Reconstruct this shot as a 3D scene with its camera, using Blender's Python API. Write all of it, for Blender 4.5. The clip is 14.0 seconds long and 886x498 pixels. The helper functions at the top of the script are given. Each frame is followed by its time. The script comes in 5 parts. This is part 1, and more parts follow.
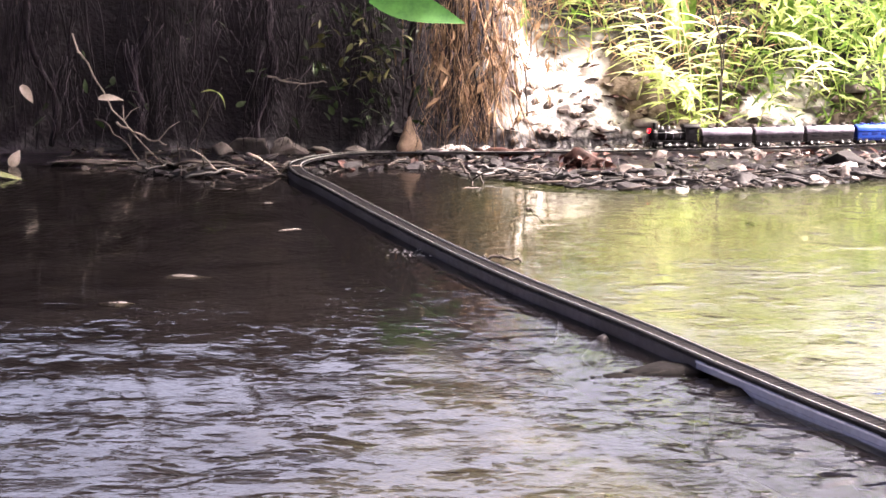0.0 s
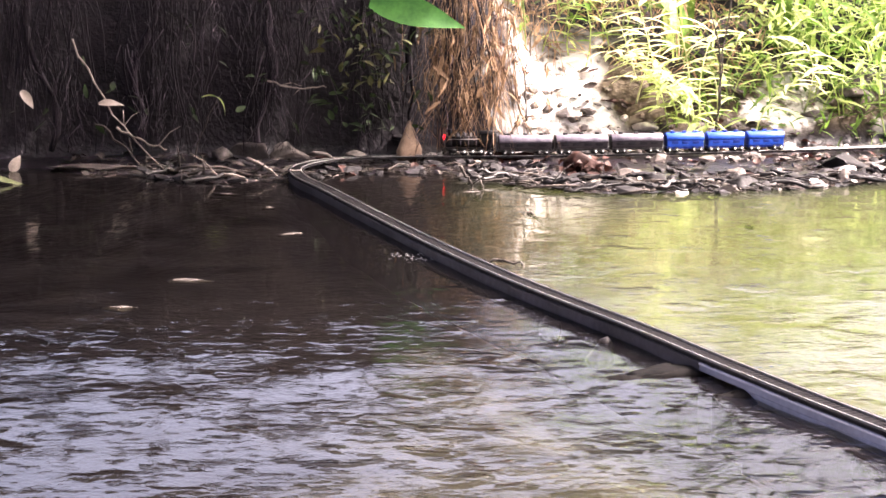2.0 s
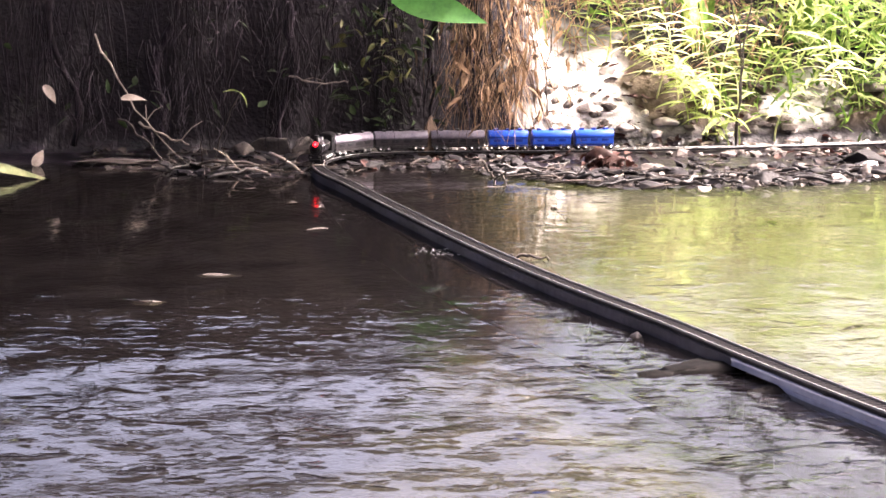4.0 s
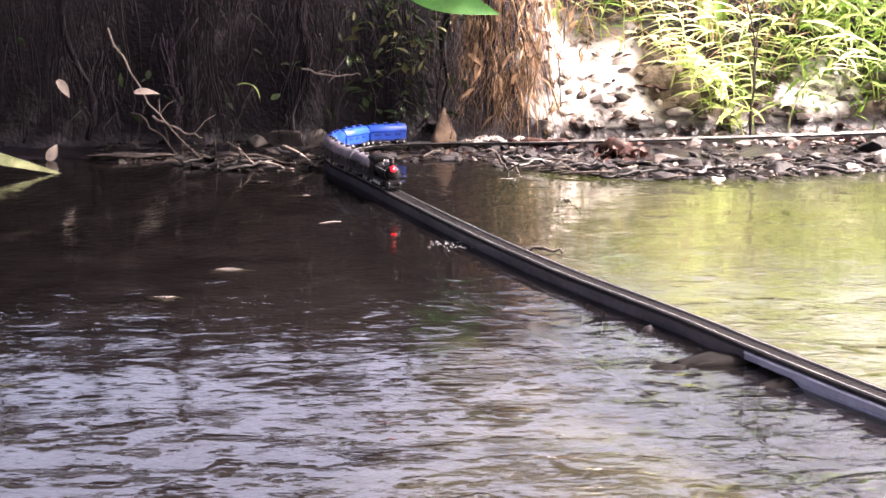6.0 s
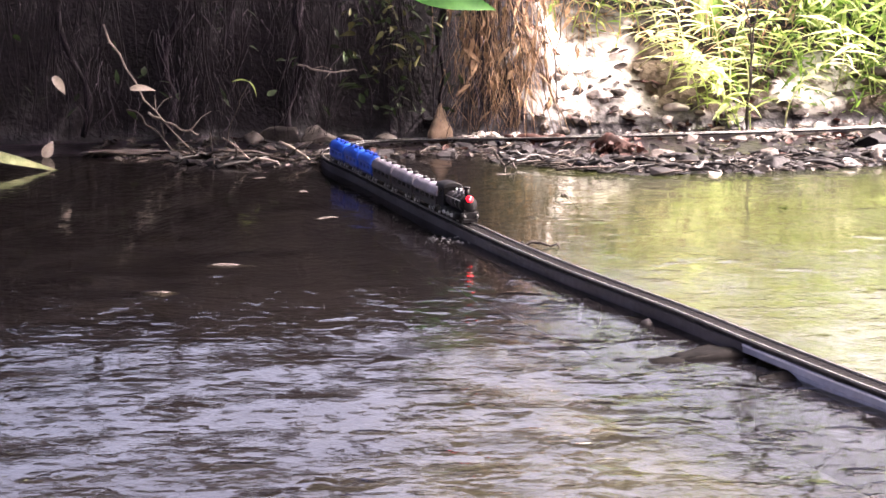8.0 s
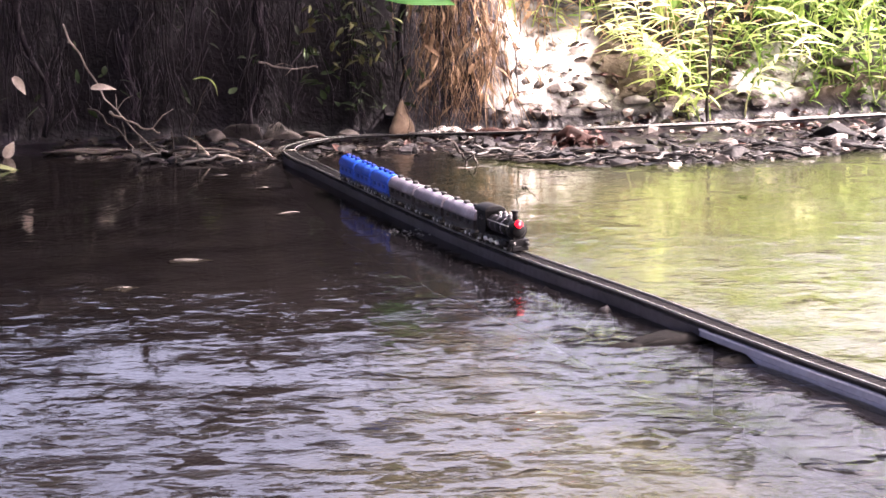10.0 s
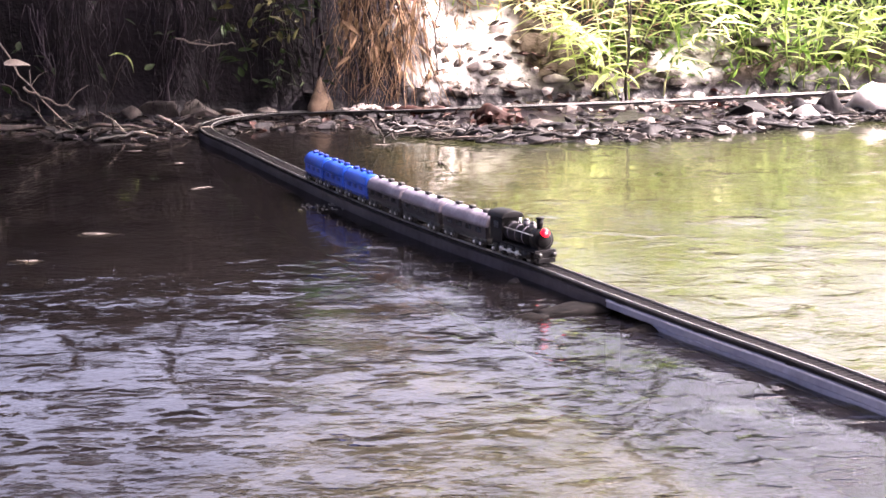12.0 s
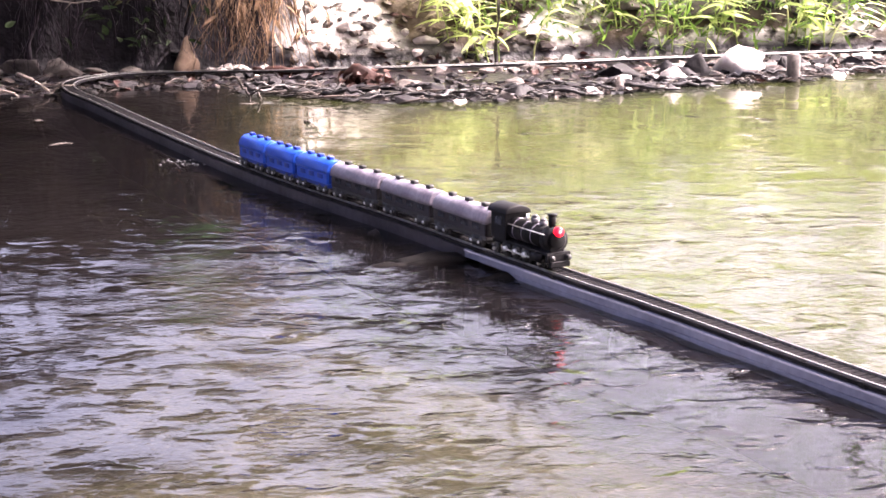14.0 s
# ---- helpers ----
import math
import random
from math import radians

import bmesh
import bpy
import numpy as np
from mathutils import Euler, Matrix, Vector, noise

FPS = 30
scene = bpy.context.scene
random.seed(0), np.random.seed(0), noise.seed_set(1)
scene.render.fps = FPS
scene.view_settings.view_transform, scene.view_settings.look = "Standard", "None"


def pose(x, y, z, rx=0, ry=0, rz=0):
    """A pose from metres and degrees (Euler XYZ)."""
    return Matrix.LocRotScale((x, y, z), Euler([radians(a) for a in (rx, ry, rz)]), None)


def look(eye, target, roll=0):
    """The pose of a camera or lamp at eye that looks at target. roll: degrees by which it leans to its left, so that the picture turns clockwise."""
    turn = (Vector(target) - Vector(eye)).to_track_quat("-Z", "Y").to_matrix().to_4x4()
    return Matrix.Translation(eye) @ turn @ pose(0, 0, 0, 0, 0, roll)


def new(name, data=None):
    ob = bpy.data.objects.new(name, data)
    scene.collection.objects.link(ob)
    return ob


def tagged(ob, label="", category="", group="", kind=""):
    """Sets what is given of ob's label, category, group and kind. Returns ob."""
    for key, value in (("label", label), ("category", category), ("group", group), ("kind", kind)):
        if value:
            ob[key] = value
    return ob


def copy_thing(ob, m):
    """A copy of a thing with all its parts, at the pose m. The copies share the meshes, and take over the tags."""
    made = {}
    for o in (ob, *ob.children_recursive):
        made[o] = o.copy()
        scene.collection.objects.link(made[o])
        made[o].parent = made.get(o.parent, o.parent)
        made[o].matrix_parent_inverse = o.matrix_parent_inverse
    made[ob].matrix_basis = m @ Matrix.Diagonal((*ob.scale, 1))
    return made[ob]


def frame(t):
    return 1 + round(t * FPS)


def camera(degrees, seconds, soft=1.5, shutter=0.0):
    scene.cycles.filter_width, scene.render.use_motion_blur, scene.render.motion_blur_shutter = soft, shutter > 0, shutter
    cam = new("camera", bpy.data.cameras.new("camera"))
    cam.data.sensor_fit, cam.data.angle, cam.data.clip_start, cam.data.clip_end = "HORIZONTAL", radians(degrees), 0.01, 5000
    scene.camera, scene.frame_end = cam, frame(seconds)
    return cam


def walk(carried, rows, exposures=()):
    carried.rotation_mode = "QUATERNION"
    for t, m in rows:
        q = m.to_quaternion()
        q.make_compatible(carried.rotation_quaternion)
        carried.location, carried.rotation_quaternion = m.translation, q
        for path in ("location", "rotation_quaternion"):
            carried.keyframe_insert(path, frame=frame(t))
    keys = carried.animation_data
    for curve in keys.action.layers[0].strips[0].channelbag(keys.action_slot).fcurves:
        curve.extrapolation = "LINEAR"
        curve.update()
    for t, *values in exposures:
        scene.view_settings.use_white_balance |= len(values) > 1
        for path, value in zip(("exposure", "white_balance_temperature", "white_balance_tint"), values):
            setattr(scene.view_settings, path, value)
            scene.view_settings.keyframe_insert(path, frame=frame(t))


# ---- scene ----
EXPOSURE = 3.0
cam = camera(30.0, 14.0, soft=1.6)
PATH = [
    (0, (-0.002, -0.006, 0.701), (-0.001, 1.96, 0.339), 0.2),
    (0.5, (-0.01, -0.007, 0.701), (-0.006, 1.96, 0.34), 0.1),
    (1, (-0.012, -0.01, 0.699), (-0.006, 1.958, 0.341), 0.0),
    (1.5, (-0.011, -0.01, 0.697), (-0.004, 1.958, 0.341), 0.2),
    (2, (-0.015, -0.016, 0.699), (-0.009, 1.953, 0.343), 0.1),
    (2.5, (-0.027, -0.014, 0.702), (-0.021, 1.954, 0.344), 0.2),
    (3, (-0.034, -0.016, 0.705), (-0.035, 1.952, 0.347), -0.1),
    (3.5, (-0.045, -0.024, 0.706), (-0.048, 1.944, 0.349), 0.1),
    (4, (-0.054, -0.025, 0.703), (-0.059, 1.942, 0.34), 0.1),
    (6.5, (-0.046, -0.02, 0.713), (-0.074, 1.944, 0.336), -0.4),
    (7, (-0.05, -0.018, 0.71), (-0.079, 1.946, 0.332), -0.4),
    (9.5, (-0.042, -0.027, 0.694), (-0.033, 1.936, 0.316), -0.9),
    (10, (-0.032, -0.037, 0.688), (-0.014, 1.927, 0.31), -1.1),
    (10.5, (-0.024, -0.038, 0.679), (0.02, 1.924, 0.295), -0.9),
    (11, (-0.019, -0.032, 0.674), (0.054, 1.927, 0.282), -0.8),
    (11.5, (-0.005, -0.033, 0.668), (0.088, 1.925, 0.272), -0.5),
    (12, (0.007, -0.031, 0.661), (0.108, 1.927, 0.265), -0.6),
    (12.5, (0.019, -0.028, 0.653), (0.14, 1.928, 0.255), -0.2),
    (13, (0.029, -0.024, 0.635), (0.188, 1.928, 0.23), -0.0),
    (13.5, (0.037, -0.022, 0.619), (0.234, 1.923, 0.198), 0.2),
    (14, (0.047, -0.017, 0.614), (0.29, 1.922, 0.188), 0.2),
]
walk(cam, [(t, look(eye, target, roll)) for t, eye, target, roll in PATH], exposures=[(0.0, EXPOSURE, 6700, 21), (7.0, EXPOSURE, 6700, 22), (12.0, EXPOSURE - 0.10, 6450, 27), (14.0, EXPOSURE - 0.10, 6450, 27)])


# ---- sky and sun ----
SUN = Vector((0.66, 0.14, 0.74)).normalized()
world = bpy.data.worlds.new("world")
scene.world = world
world.use_nodes = True
wn = world.node_tree.nodes
sky = wn.new("ShaderNodeTexSky")
sky.sky_type, sky.sun_disc = "NISHITA", False
sky.sun_elevation = math.asin(SUN.z)
sky.sun_rotation = math.atan2(SUN.x, SUN.y)
sky.air_density, sky.dust_density, sky.ozone_density = 0.38, 9.0, 0.3
world.node_tree.links.new(sky.outputs[0], wn["Background"].inputs[0])
wn["Background"].inputs[1].default_value = 0.245
sun = new("sun", bpy.data.lights.new("sun", "SUN"))
sun.data.energy, sun.data.angle, sun.data.color = 2.6, radians(0.6), (1.0, 0.94, 0.84)
sun.matrix_basis = look(SUN * 20, (0, 0, 0))


# ---- materials ----
def material(name, dark, light, rough=0.7, scale=20.0, fine=120.0, bump=0.3, metal=0.0, through_light=0.0, vary=0.0, depth=0.004, emit=None, coat=0.0, spec=0.2):
    """Two tones mixed by noise at two sizes, with fine relief."""
    m = bpy.data.materials.new(name)
    m.use_nodes = True
    t = m.node_tree
    n, link = t.nodes, t.links.new
    b = n["Principled BSDF"]
    b.inputs["Roughness"].default_value, b.inputs["Metallic"].default_value = rough, metal
    b.inputs["Coat Weight"].default_value = coat
    b.inputs["Specular IOR Level"].default_value = spec
    at = n.new("ShaderNodeTexCoord")
    big, small = n.new("ShaderNodeTexNoise"), n.new("ShaderNodeTexNoise")
    big.inputs["Scale"].default_value, small.inputs["Scale"].default_value = scale, fine
    big.inputs["Detail"].default_value, small.inputs["Detail"].default_value = 4, 3
    for x in (big, small):
        link(at.outputs["Object"], x.inputs["Vector"])
    add = n.new("ShaderNodeMath")
    add.operation = "MULTIPLY_ADD"
    link(small.outputs[0], add.inputs[0])
    add.inputs[1].default_value = 0.5
    link(big.outputs[0], add.inputs[2])
    ramp = n.new("ShaderNodeValToRGB")
    ramp.color_ramp.elements[0].position, ramp.color_ramp.elements[1].position = 0.52, 0.98
    ramp.color_ramp.elements[0].color, ramp.color_ramp.elements[1].color = (*dark, 1), (*light, 1)
    link(add.outputs[0], ramp.inputs[0])
    colour = ramp.outputs[0]
    if vary:
        info, hsv, geo = n.new("ShaderNodeObjectInfo"), n.new("ShaderNodeHueSaturation"), n.new("ShaderNodeNewGeometry")
        total = n.new("ShaderNodeMath")
        link(info.outputs["Random"], total.inputs[0])
        link(geo.outputs["Random Per Island"], total.inputs[1])
        fract = n.new("ShaderNodeMath")
        fract.operation = "FRACT"
        link(total.outputs[0], fract.inputs[0])
        span = n.new("ShaderNodeMapRange")
        span.inputs["To Min"].default_value, span.inputs["To Max"].default_value = 1 - vary, 1 + vary
        link(fract.outputs[0], span.inputs["Value"])
        link(span.outputs[0], hsv.inputs["Value"])
        link(colour, hsv.inputs["Color"])
        colour = hsv.outputs[0]
    link(colour, b.inputs["Base Color"])
    relief = n.new("ShaderNodeBump")
    relief.inputs["Strength"].default_value, relief.inputs["Distance"].default_value = bump, depth
    link(add.outputs[0], relief.inputs["Height"])
    link(relief.outputs[0], b.inputs["Normal"])
    if emit:
        b.inputs["Emission Color"].default_value, b.inputs["Emission Strength"].default_value = (*emit[0], 1), emit[1]
    if through_light:
        lucid, mix = n.new("ShaderNodeBsdfTranslucent"), n.new("ShaderNodeMixShader")
        link(colour, lucid.inputs["Color"])
        mix.inputs[0].default_value = through_light
        link(b.outputs[0], mix.inputs[1])
        link(lucid.outputs[0], mix.inputs[2])
        link(mix.outputs[0], n["Material Output"].inputs["Surface"])
    return m


def ground_material():
    """Soil with the steep bank's shade put into its colour, pale dry sand on the open slope, brown silt on the bed."""
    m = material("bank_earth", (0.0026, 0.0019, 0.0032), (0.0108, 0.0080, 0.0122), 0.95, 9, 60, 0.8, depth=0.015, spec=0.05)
    t = m.node_tree
    n, link = t.nodes, t.links.new
    b = n["Principled BSDF"]
    soil = b.inputs["Base Color"].links[0].from_socket
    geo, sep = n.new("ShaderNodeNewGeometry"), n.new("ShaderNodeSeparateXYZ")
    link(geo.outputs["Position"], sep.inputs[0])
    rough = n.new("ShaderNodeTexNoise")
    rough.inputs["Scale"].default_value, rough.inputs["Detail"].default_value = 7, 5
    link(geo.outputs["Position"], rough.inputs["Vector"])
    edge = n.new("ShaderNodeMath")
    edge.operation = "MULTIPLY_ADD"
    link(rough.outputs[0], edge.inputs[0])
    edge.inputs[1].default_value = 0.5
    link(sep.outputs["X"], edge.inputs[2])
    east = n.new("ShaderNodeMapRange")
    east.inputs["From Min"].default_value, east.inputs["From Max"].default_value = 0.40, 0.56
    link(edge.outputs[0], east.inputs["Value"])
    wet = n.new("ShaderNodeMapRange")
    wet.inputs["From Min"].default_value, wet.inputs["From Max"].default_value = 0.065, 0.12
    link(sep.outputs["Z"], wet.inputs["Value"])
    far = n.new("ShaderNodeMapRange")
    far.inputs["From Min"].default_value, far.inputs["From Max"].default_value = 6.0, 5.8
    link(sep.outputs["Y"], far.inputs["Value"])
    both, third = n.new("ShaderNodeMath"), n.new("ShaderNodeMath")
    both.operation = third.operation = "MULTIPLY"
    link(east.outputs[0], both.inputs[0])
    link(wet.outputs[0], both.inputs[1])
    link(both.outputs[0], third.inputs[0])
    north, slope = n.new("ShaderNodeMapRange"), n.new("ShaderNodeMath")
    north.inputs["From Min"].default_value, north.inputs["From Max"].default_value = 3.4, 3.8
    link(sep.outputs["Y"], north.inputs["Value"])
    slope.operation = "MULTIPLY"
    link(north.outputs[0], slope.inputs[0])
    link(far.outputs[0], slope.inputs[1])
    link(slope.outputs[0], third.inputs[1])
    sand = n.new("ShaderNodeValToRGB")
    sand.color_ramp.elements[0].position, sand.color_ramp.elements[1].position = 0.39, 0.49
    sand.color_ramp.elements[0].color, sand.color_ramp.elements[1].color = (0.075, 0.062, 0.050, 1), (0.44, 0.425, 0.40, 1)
    patch = n.new("ShaderNodeTexNoise")
    patch.inputs["Scale"].default_value, patch.inputs["Detail"].default_value = 13, 7
    patch.inputs["Roughness"].default_value = 0.65
    link(geo.outputs["Position"], patch.inputs["Vector"])
    link(patch.outputs[0], sand.inputs[0])
    bed = n.new("ShaderNodeMapRange")
    bed.inputs["From Min"].default_value, bed.inputs["From Max"].default_value = 0.016, -0.01
    link(sep.outputs["Z"], bed.inputs["Value"])
    silt = n.new("ShaderNodeValToRGB")
    silt.color_ramp.elements[0].position, silt.color_ramp.elements[1].position = 0.3, 0.7
    silt.color_ramp.elements[0].color, silt.color_ramp.elements[1].color = (0.006, 0.005, 0.0045, 1), (0.016, 0.013, 0.011, 1)
    link(rough.outputs[0], silt.inputs[0])
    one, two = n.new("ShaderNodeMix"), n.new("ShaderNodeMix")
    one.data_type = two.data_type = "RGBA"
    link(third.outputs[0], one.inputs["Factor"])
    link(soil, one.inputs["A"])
    # dark humus between the plants, shade put into its colour; larger stains across sand
    spot, humus_shade, stain = n.new("ShaderNodeVectorMath"), n.new("ShaderNodeMapRange"), n.new("ShaderNodeMix")
    spot.operation = "DISTANCE"
    spot.inputs[1].default_value = (0.80, 5.74, 0.28)
    link(geo.outputs["Position"], spot.inputs[0])
    ragged = n.new("ShaderNodeMath")
    ragged.operation = "MULTIPLY_ADD"
    ragged.inputs[1].default_value = 0.35
    link(rough.outputs[0], ragged.inputs[0])
    link(spot.outputs["Value"], ragged.inputs[2])
    humus_shade.inputs["From Min"].default_value, humus_shade.inputs["From Max"].default_value = 0.50, 0.42
    link(ragged.outputs[0], humus_shade.inputs["Value"])
    stain.data_type = "RGBA"
    mould, patchy, under, most = n.new("ShaderNodeTexNoise"), n.new("ShaderNodeMapRange"), n.new("ShaderNodeMapRange"), n.new("ShaderNodeMath")
    mould.inputs["Scale"].default_value, mould.inputs["Detail"].default_value = 4.5, 6
    link(geo.outputs["Position"], mould.inputs["Vector"])
    patchy.inputs["From Min"].default_value, patchy.inputs["From Max"].default_value = 0.47, 0.54
    link(mould.outputs[0], patchy.inputs["Value"])
    under.inputs["From Min"].default_value, under.inputs["From Max"].default_value = 0.66, 0.84
    link(sep.outputs["X"], under.inputs["Value"])
    litter_here = n.new("ShaderNodeMath")
    litter_here.operation, most.operation = "MULTIPLY", "MAXIMUM"
    link(patchy.outputs[0], litter_here.inputs[0])
    link(under.outputs[0], litter_here.inputs[1])
    link(litter_here.outputs[0], most.inputs[0])
    link(humus_shade.outputs[0], most.inputs[1])
    link(most.outputs[0], stain.inputs["Factor"])
    link(sand.outputs[0], stain.inputs["A"])
    stain.inputs["B"].default_value = (0.035, 0.025, 0.014, 1)
    link(stain.outputs["Result"], one.inputs["B"])
    # the mud just above the water is wet and shiny
    damp = n.new("ShaderNodeMapRange")
    damp.inputs["From Min"].default_value, damp.inputs["From Max"].default_value = 0.045, 0.07
    damp.inputs["To Min"].default_value, damp.inputs["To Max"].default_value = 0.28, 0.95
    link(sep.outputs["Z"], damp.inputs["Value"])
    link(damp.outputs[0], b.inputs["Roughness"])
    b.inputs["Specular IOR Level"].default_value = 0.3
    link(bed.outputs[0], two.inputs["Factor"])
    link(one.outputs["Result"], two.inputs["A"])
    shoal, pale, floor_mix = n.new("ShaderNodeMapRange"), n.new("ShaderNodeValToRGB"), n.new("ShaderNodeMix")
    shoal.inputs["From Min"].default_value, shoal.inputs["From Max"].default_value = -0.42, 0.15
    across = n.new("ShaderNodeMath")
    across.operation = "MULTIPLY_ADD"
    across.inputs[1].default_value = -0.15
    link(sep.outputs["Y"], across.inputs[0])
    link(edge.outputs[0], across.inputs[2])
    link(across.outputs[0], shoal.inputs["Value"])
    pale.color_ramp.elements[0].position, pale.color_ramp.elements[1].position = 0.3, 0.7
    pale.color_ramp.elements[0].color, pale.color_ramp.elements[1].color = (0.075, 0.075, 0.045, 1), (0.165, 0.158, 0.120, 1)
    link(rough.outputs[0], pale.inputs[0])
    floor_mix.data_type = "RGBA"
    link(shoal.outputs[0], floor_mix.inputs["Factor"])
    link(silt.outputs[0], floor_mix.inputs["A"])
    link(pale.outputs[0], floor_mix.inputs["B"])
    link(floor_mix.outputs["Result"], two.inputs["B"])
    link(two.outputs["Result"], b.inputs["Base Color"])
    return m


def water_material():
    """Shallow, slightly murky stream: gloss by Fresnel over a tinted clear body."""
    m = bpy.data.materials.new("stream_water")
    m.use_nodes = True
    t = m.node_tree
    n, link = t.nodes, t.links.new
    n.remove(n["Principled BSDF"])
    at = n.new("ShaderNodeTexCoord")
    height = fine = None
    for scale, stretch, weight, sparse in ((3.2, 1.2, 0.006, False), (7.0, 1.2, 0.0042, True), (12, 2.0, 0.0028, True), (24, 2.4, 0.0014, True), (46, 2.2, 0.0004, False)):
        place, tex, by = n.new("ShaderNodeMapping"), n.new("ShaderNodeTexNoise"), n.new("ShaderNodeMath")
        place.inputs["Scale"].default_value = (1.0, stretch, 1.0)
        tex.inputs["Scale"].default_value, tex.inputs["Detail"].default_value = scale, 2
        tex.inputs["Distortion"].default_value = 0.15
        link(at.outputs["Object"], place.inputs["Vector"])
        link(place.outputs[0], tex.inputs["Vector"])
        by.operation = "MULTIPLY_ADD"
        by.inputs[1].default_value = weight
        if sparse:
            crest = n.new("ShaderNodeMapRange")
            crest.interpolation_type = "SMOOTHSTEP"
            crest.inputs["From Min"].default_value, crest.inputs["From Max"].default_value = 0.56, 0.76
            link(tex.outputs[0], crest.inputs["Value"])
            link(crest.outputs[0], by.inputs[0])
        else:
            link(tex.outputs[0], by.inputs[0])
        below = fine if scale > 10 else height
        if below:
            link(below, by.inputs[2])
        else:
            by.inputs[2].default_value = 0
        if scale > 10:
            fine = by.outputs[0]
        else:
            height = by.outputs[0]
    calm = n.new("ShaderNodeMapRange")
    sep = n.new("ShaderNodeSeparateXYZ")
    where = n.new("ShaderNodeNewGeometry")
    link(where.outputs["Position"], sep.inputs[0])
    calm.inputs["From Min"].default_value, calm.inputs["From Max"].default_value = 2.0, 3.0
    calm.inputs["To Min"].default_value, calm.inputs["To Max"].default_value = 1.05, 0.26
    calm.interpolation_type = "SMOOTHSTEP"
    gust, drift = n.new("ShaderNodeTexNoise"), n.new("ShaderNodeMath")
    gust.inputs["Scale"].default_value = 2.2
    link(at.outputs["Object"], gust.inputs["Vector"])
    drift.operation = "MULTIPLY_ADD"
    drift.inputs[1].default_value = 1.3
    link(gust.outputs[0], drift.inputs[0])
    shift = n.new("ShaderNodeMath")
    shift.inputs[1].default_value = -0.65
    # the ripples reach further across beside the track
    beside, reach = n.new("ShaderNodeMapRange"), n.new("ShaderNodeMath")
    beside.inputs["From Min"].default_value, beside.inputs["From Max"].default_value = -0.25, 0.12
    beside.inputs["To Min"].default_value, beside.inputs["To Max"].default_value = 0.0, -0.65
    link(sep.outputs["X"], beside.inputs["Value"])
    link(beside.outputs[0], reach.inputs[0])
    link(sep.outputs["Y"], reach.inputs[1])
    link(reach.outputs[0], drift.inputs[2])
    link(drift.outputs[0], shift.inputs[0])
    link(shift.outputs[0], calm.inputs["Value"])
    # sheltered water inside the loop of the track
    side, lee, calmer = n.new("ShaderNodeMath"), n.new("ShaderNodeMapRange"), n.new("ShaderNodeMath")
    side.operation, calmer.operation = "MULTIPLY_ADD", "MULTIPLY"
    link(sep.outputs["Y"], side.inputs[0])
    side.inputs[1].default_value = 0.437
    link(sep.outputs["X"], side.inputs[2])
    lee.inputs["From Min"].default_value, lee.inputs["From Max"].default_value = 1.45, 1.85
    lee.inputs["To Min"].default_value, lee.inputs["To Max"].default_value = 1.0, 1.45
    link(side.outputs[0], lee.inputs["Value"])
    link(calm.outputs[0], calmer.inputs[0])
    link(lee.outputs[0], calmer.inputs[1])
    smooth, total = n.new("ShaderNodeMapRange"), n.new("ShaderNodeMath")
    smooth.inputs["From Min"].default_value, smooth.inputs["From Max"].default_value = 2.2, 3.3
    smooth.inputs["To Min"].default_value, smooth.inputs["To Max"].default_value = 1.0, 0.40
    link(shift.outputs[0], smooth.inputs["Value"])
    total.operation = "MULTIPLY_ADD"
    link(fine, total.inputs[0])
    link(smooth.outputs[0], total.inputs[1])
    link(height, total.inputs[2])
    height = total.outputs[0]
    relief = n.new("ShaderNodeBump")
    relief.inputs["Distance"].default_value = 1.0
    link(calmer.outputs[0], relief.inputs["Strength"])
    link(height, relief.inputs["Height"])
    gloss, clear, murk = n.new("ShaderNodeBsdfGlossy"), n.new("ShaderNodeBsdfTransparent"), n.new("ShaderNodeBsdfDiffuse")
    gloss.inputs["Roughness"].default_value = 0.045
    clear.inputs["Color"].default_value = (0.76, 0.75, 0.66, 1)
    # loop murk also carries the plants' painted yellow-green reflection; open stream clear and brown
    pool, west, loop_mask, tint = n.new("ShaderNodeMapRange"), n.new("ShaderNodeMapRange"), n.new("ShaderNodeMath"), n.new("ShaderNodeMix")
    pool.inputs["From Min"].default_value, pool.inputs["From Max"].default_value = 1.56, 1.60
    link(side.outputs[0], pool.inputs["Value"])
    west.inputs["From Min"].default_value, west.inputs["From Max"].default_value = -0.05, 0.40
    link(sep.outputs["X"], west.inputs["Value"])
    loop_mask.operation = "MULTIPLY"
    link(pool.outputs[0], loop_mask.inputs[0])
    link(west.outputs[0], loop_mask.inputs[1])
    drifts, mirrored_green = n.new("ShaderNodeTexNoise"), n.new("ShaderNodeValToRGB")
    drifts.inputs["Scale"].default_value, drifts.inputs["Detail"].default_value = 2.6, 3
    link(where.outputs["Position"], drifts.inputs["Vector"])
    mirrored_green.color_ramp.elements[0].position, mirrored_green.color_ramp.elements[1].position = 0.38, 0.66
    mirrored_green.color_ramp.elements[0].color, mirrored_green.color_ramp.elements[1].color = (0.034, 0.041, 0.012, 1), (0.030, 0.033, 0.025, 1)
    link(drifts.outputs[0], mirrored_green.inputs[0])
    tint.data_type = "RGBA"
    link(loop_mask.outputs[0], tint.inputs["Factor"])
    tint.inputs["A"].default_value = (0.0055, 0.0046, 0.0050, 1)
    link(mirrored_green.outputs[0], tint.inputs["B"])
    link(tint.outputs["Result"], murk.inputs["Color"])
    fres, body, mix = n.new("ShaderNodeFresnel"), n.new("ShaderNodeMixShader"), n.new("ShaderNodeMixShader")
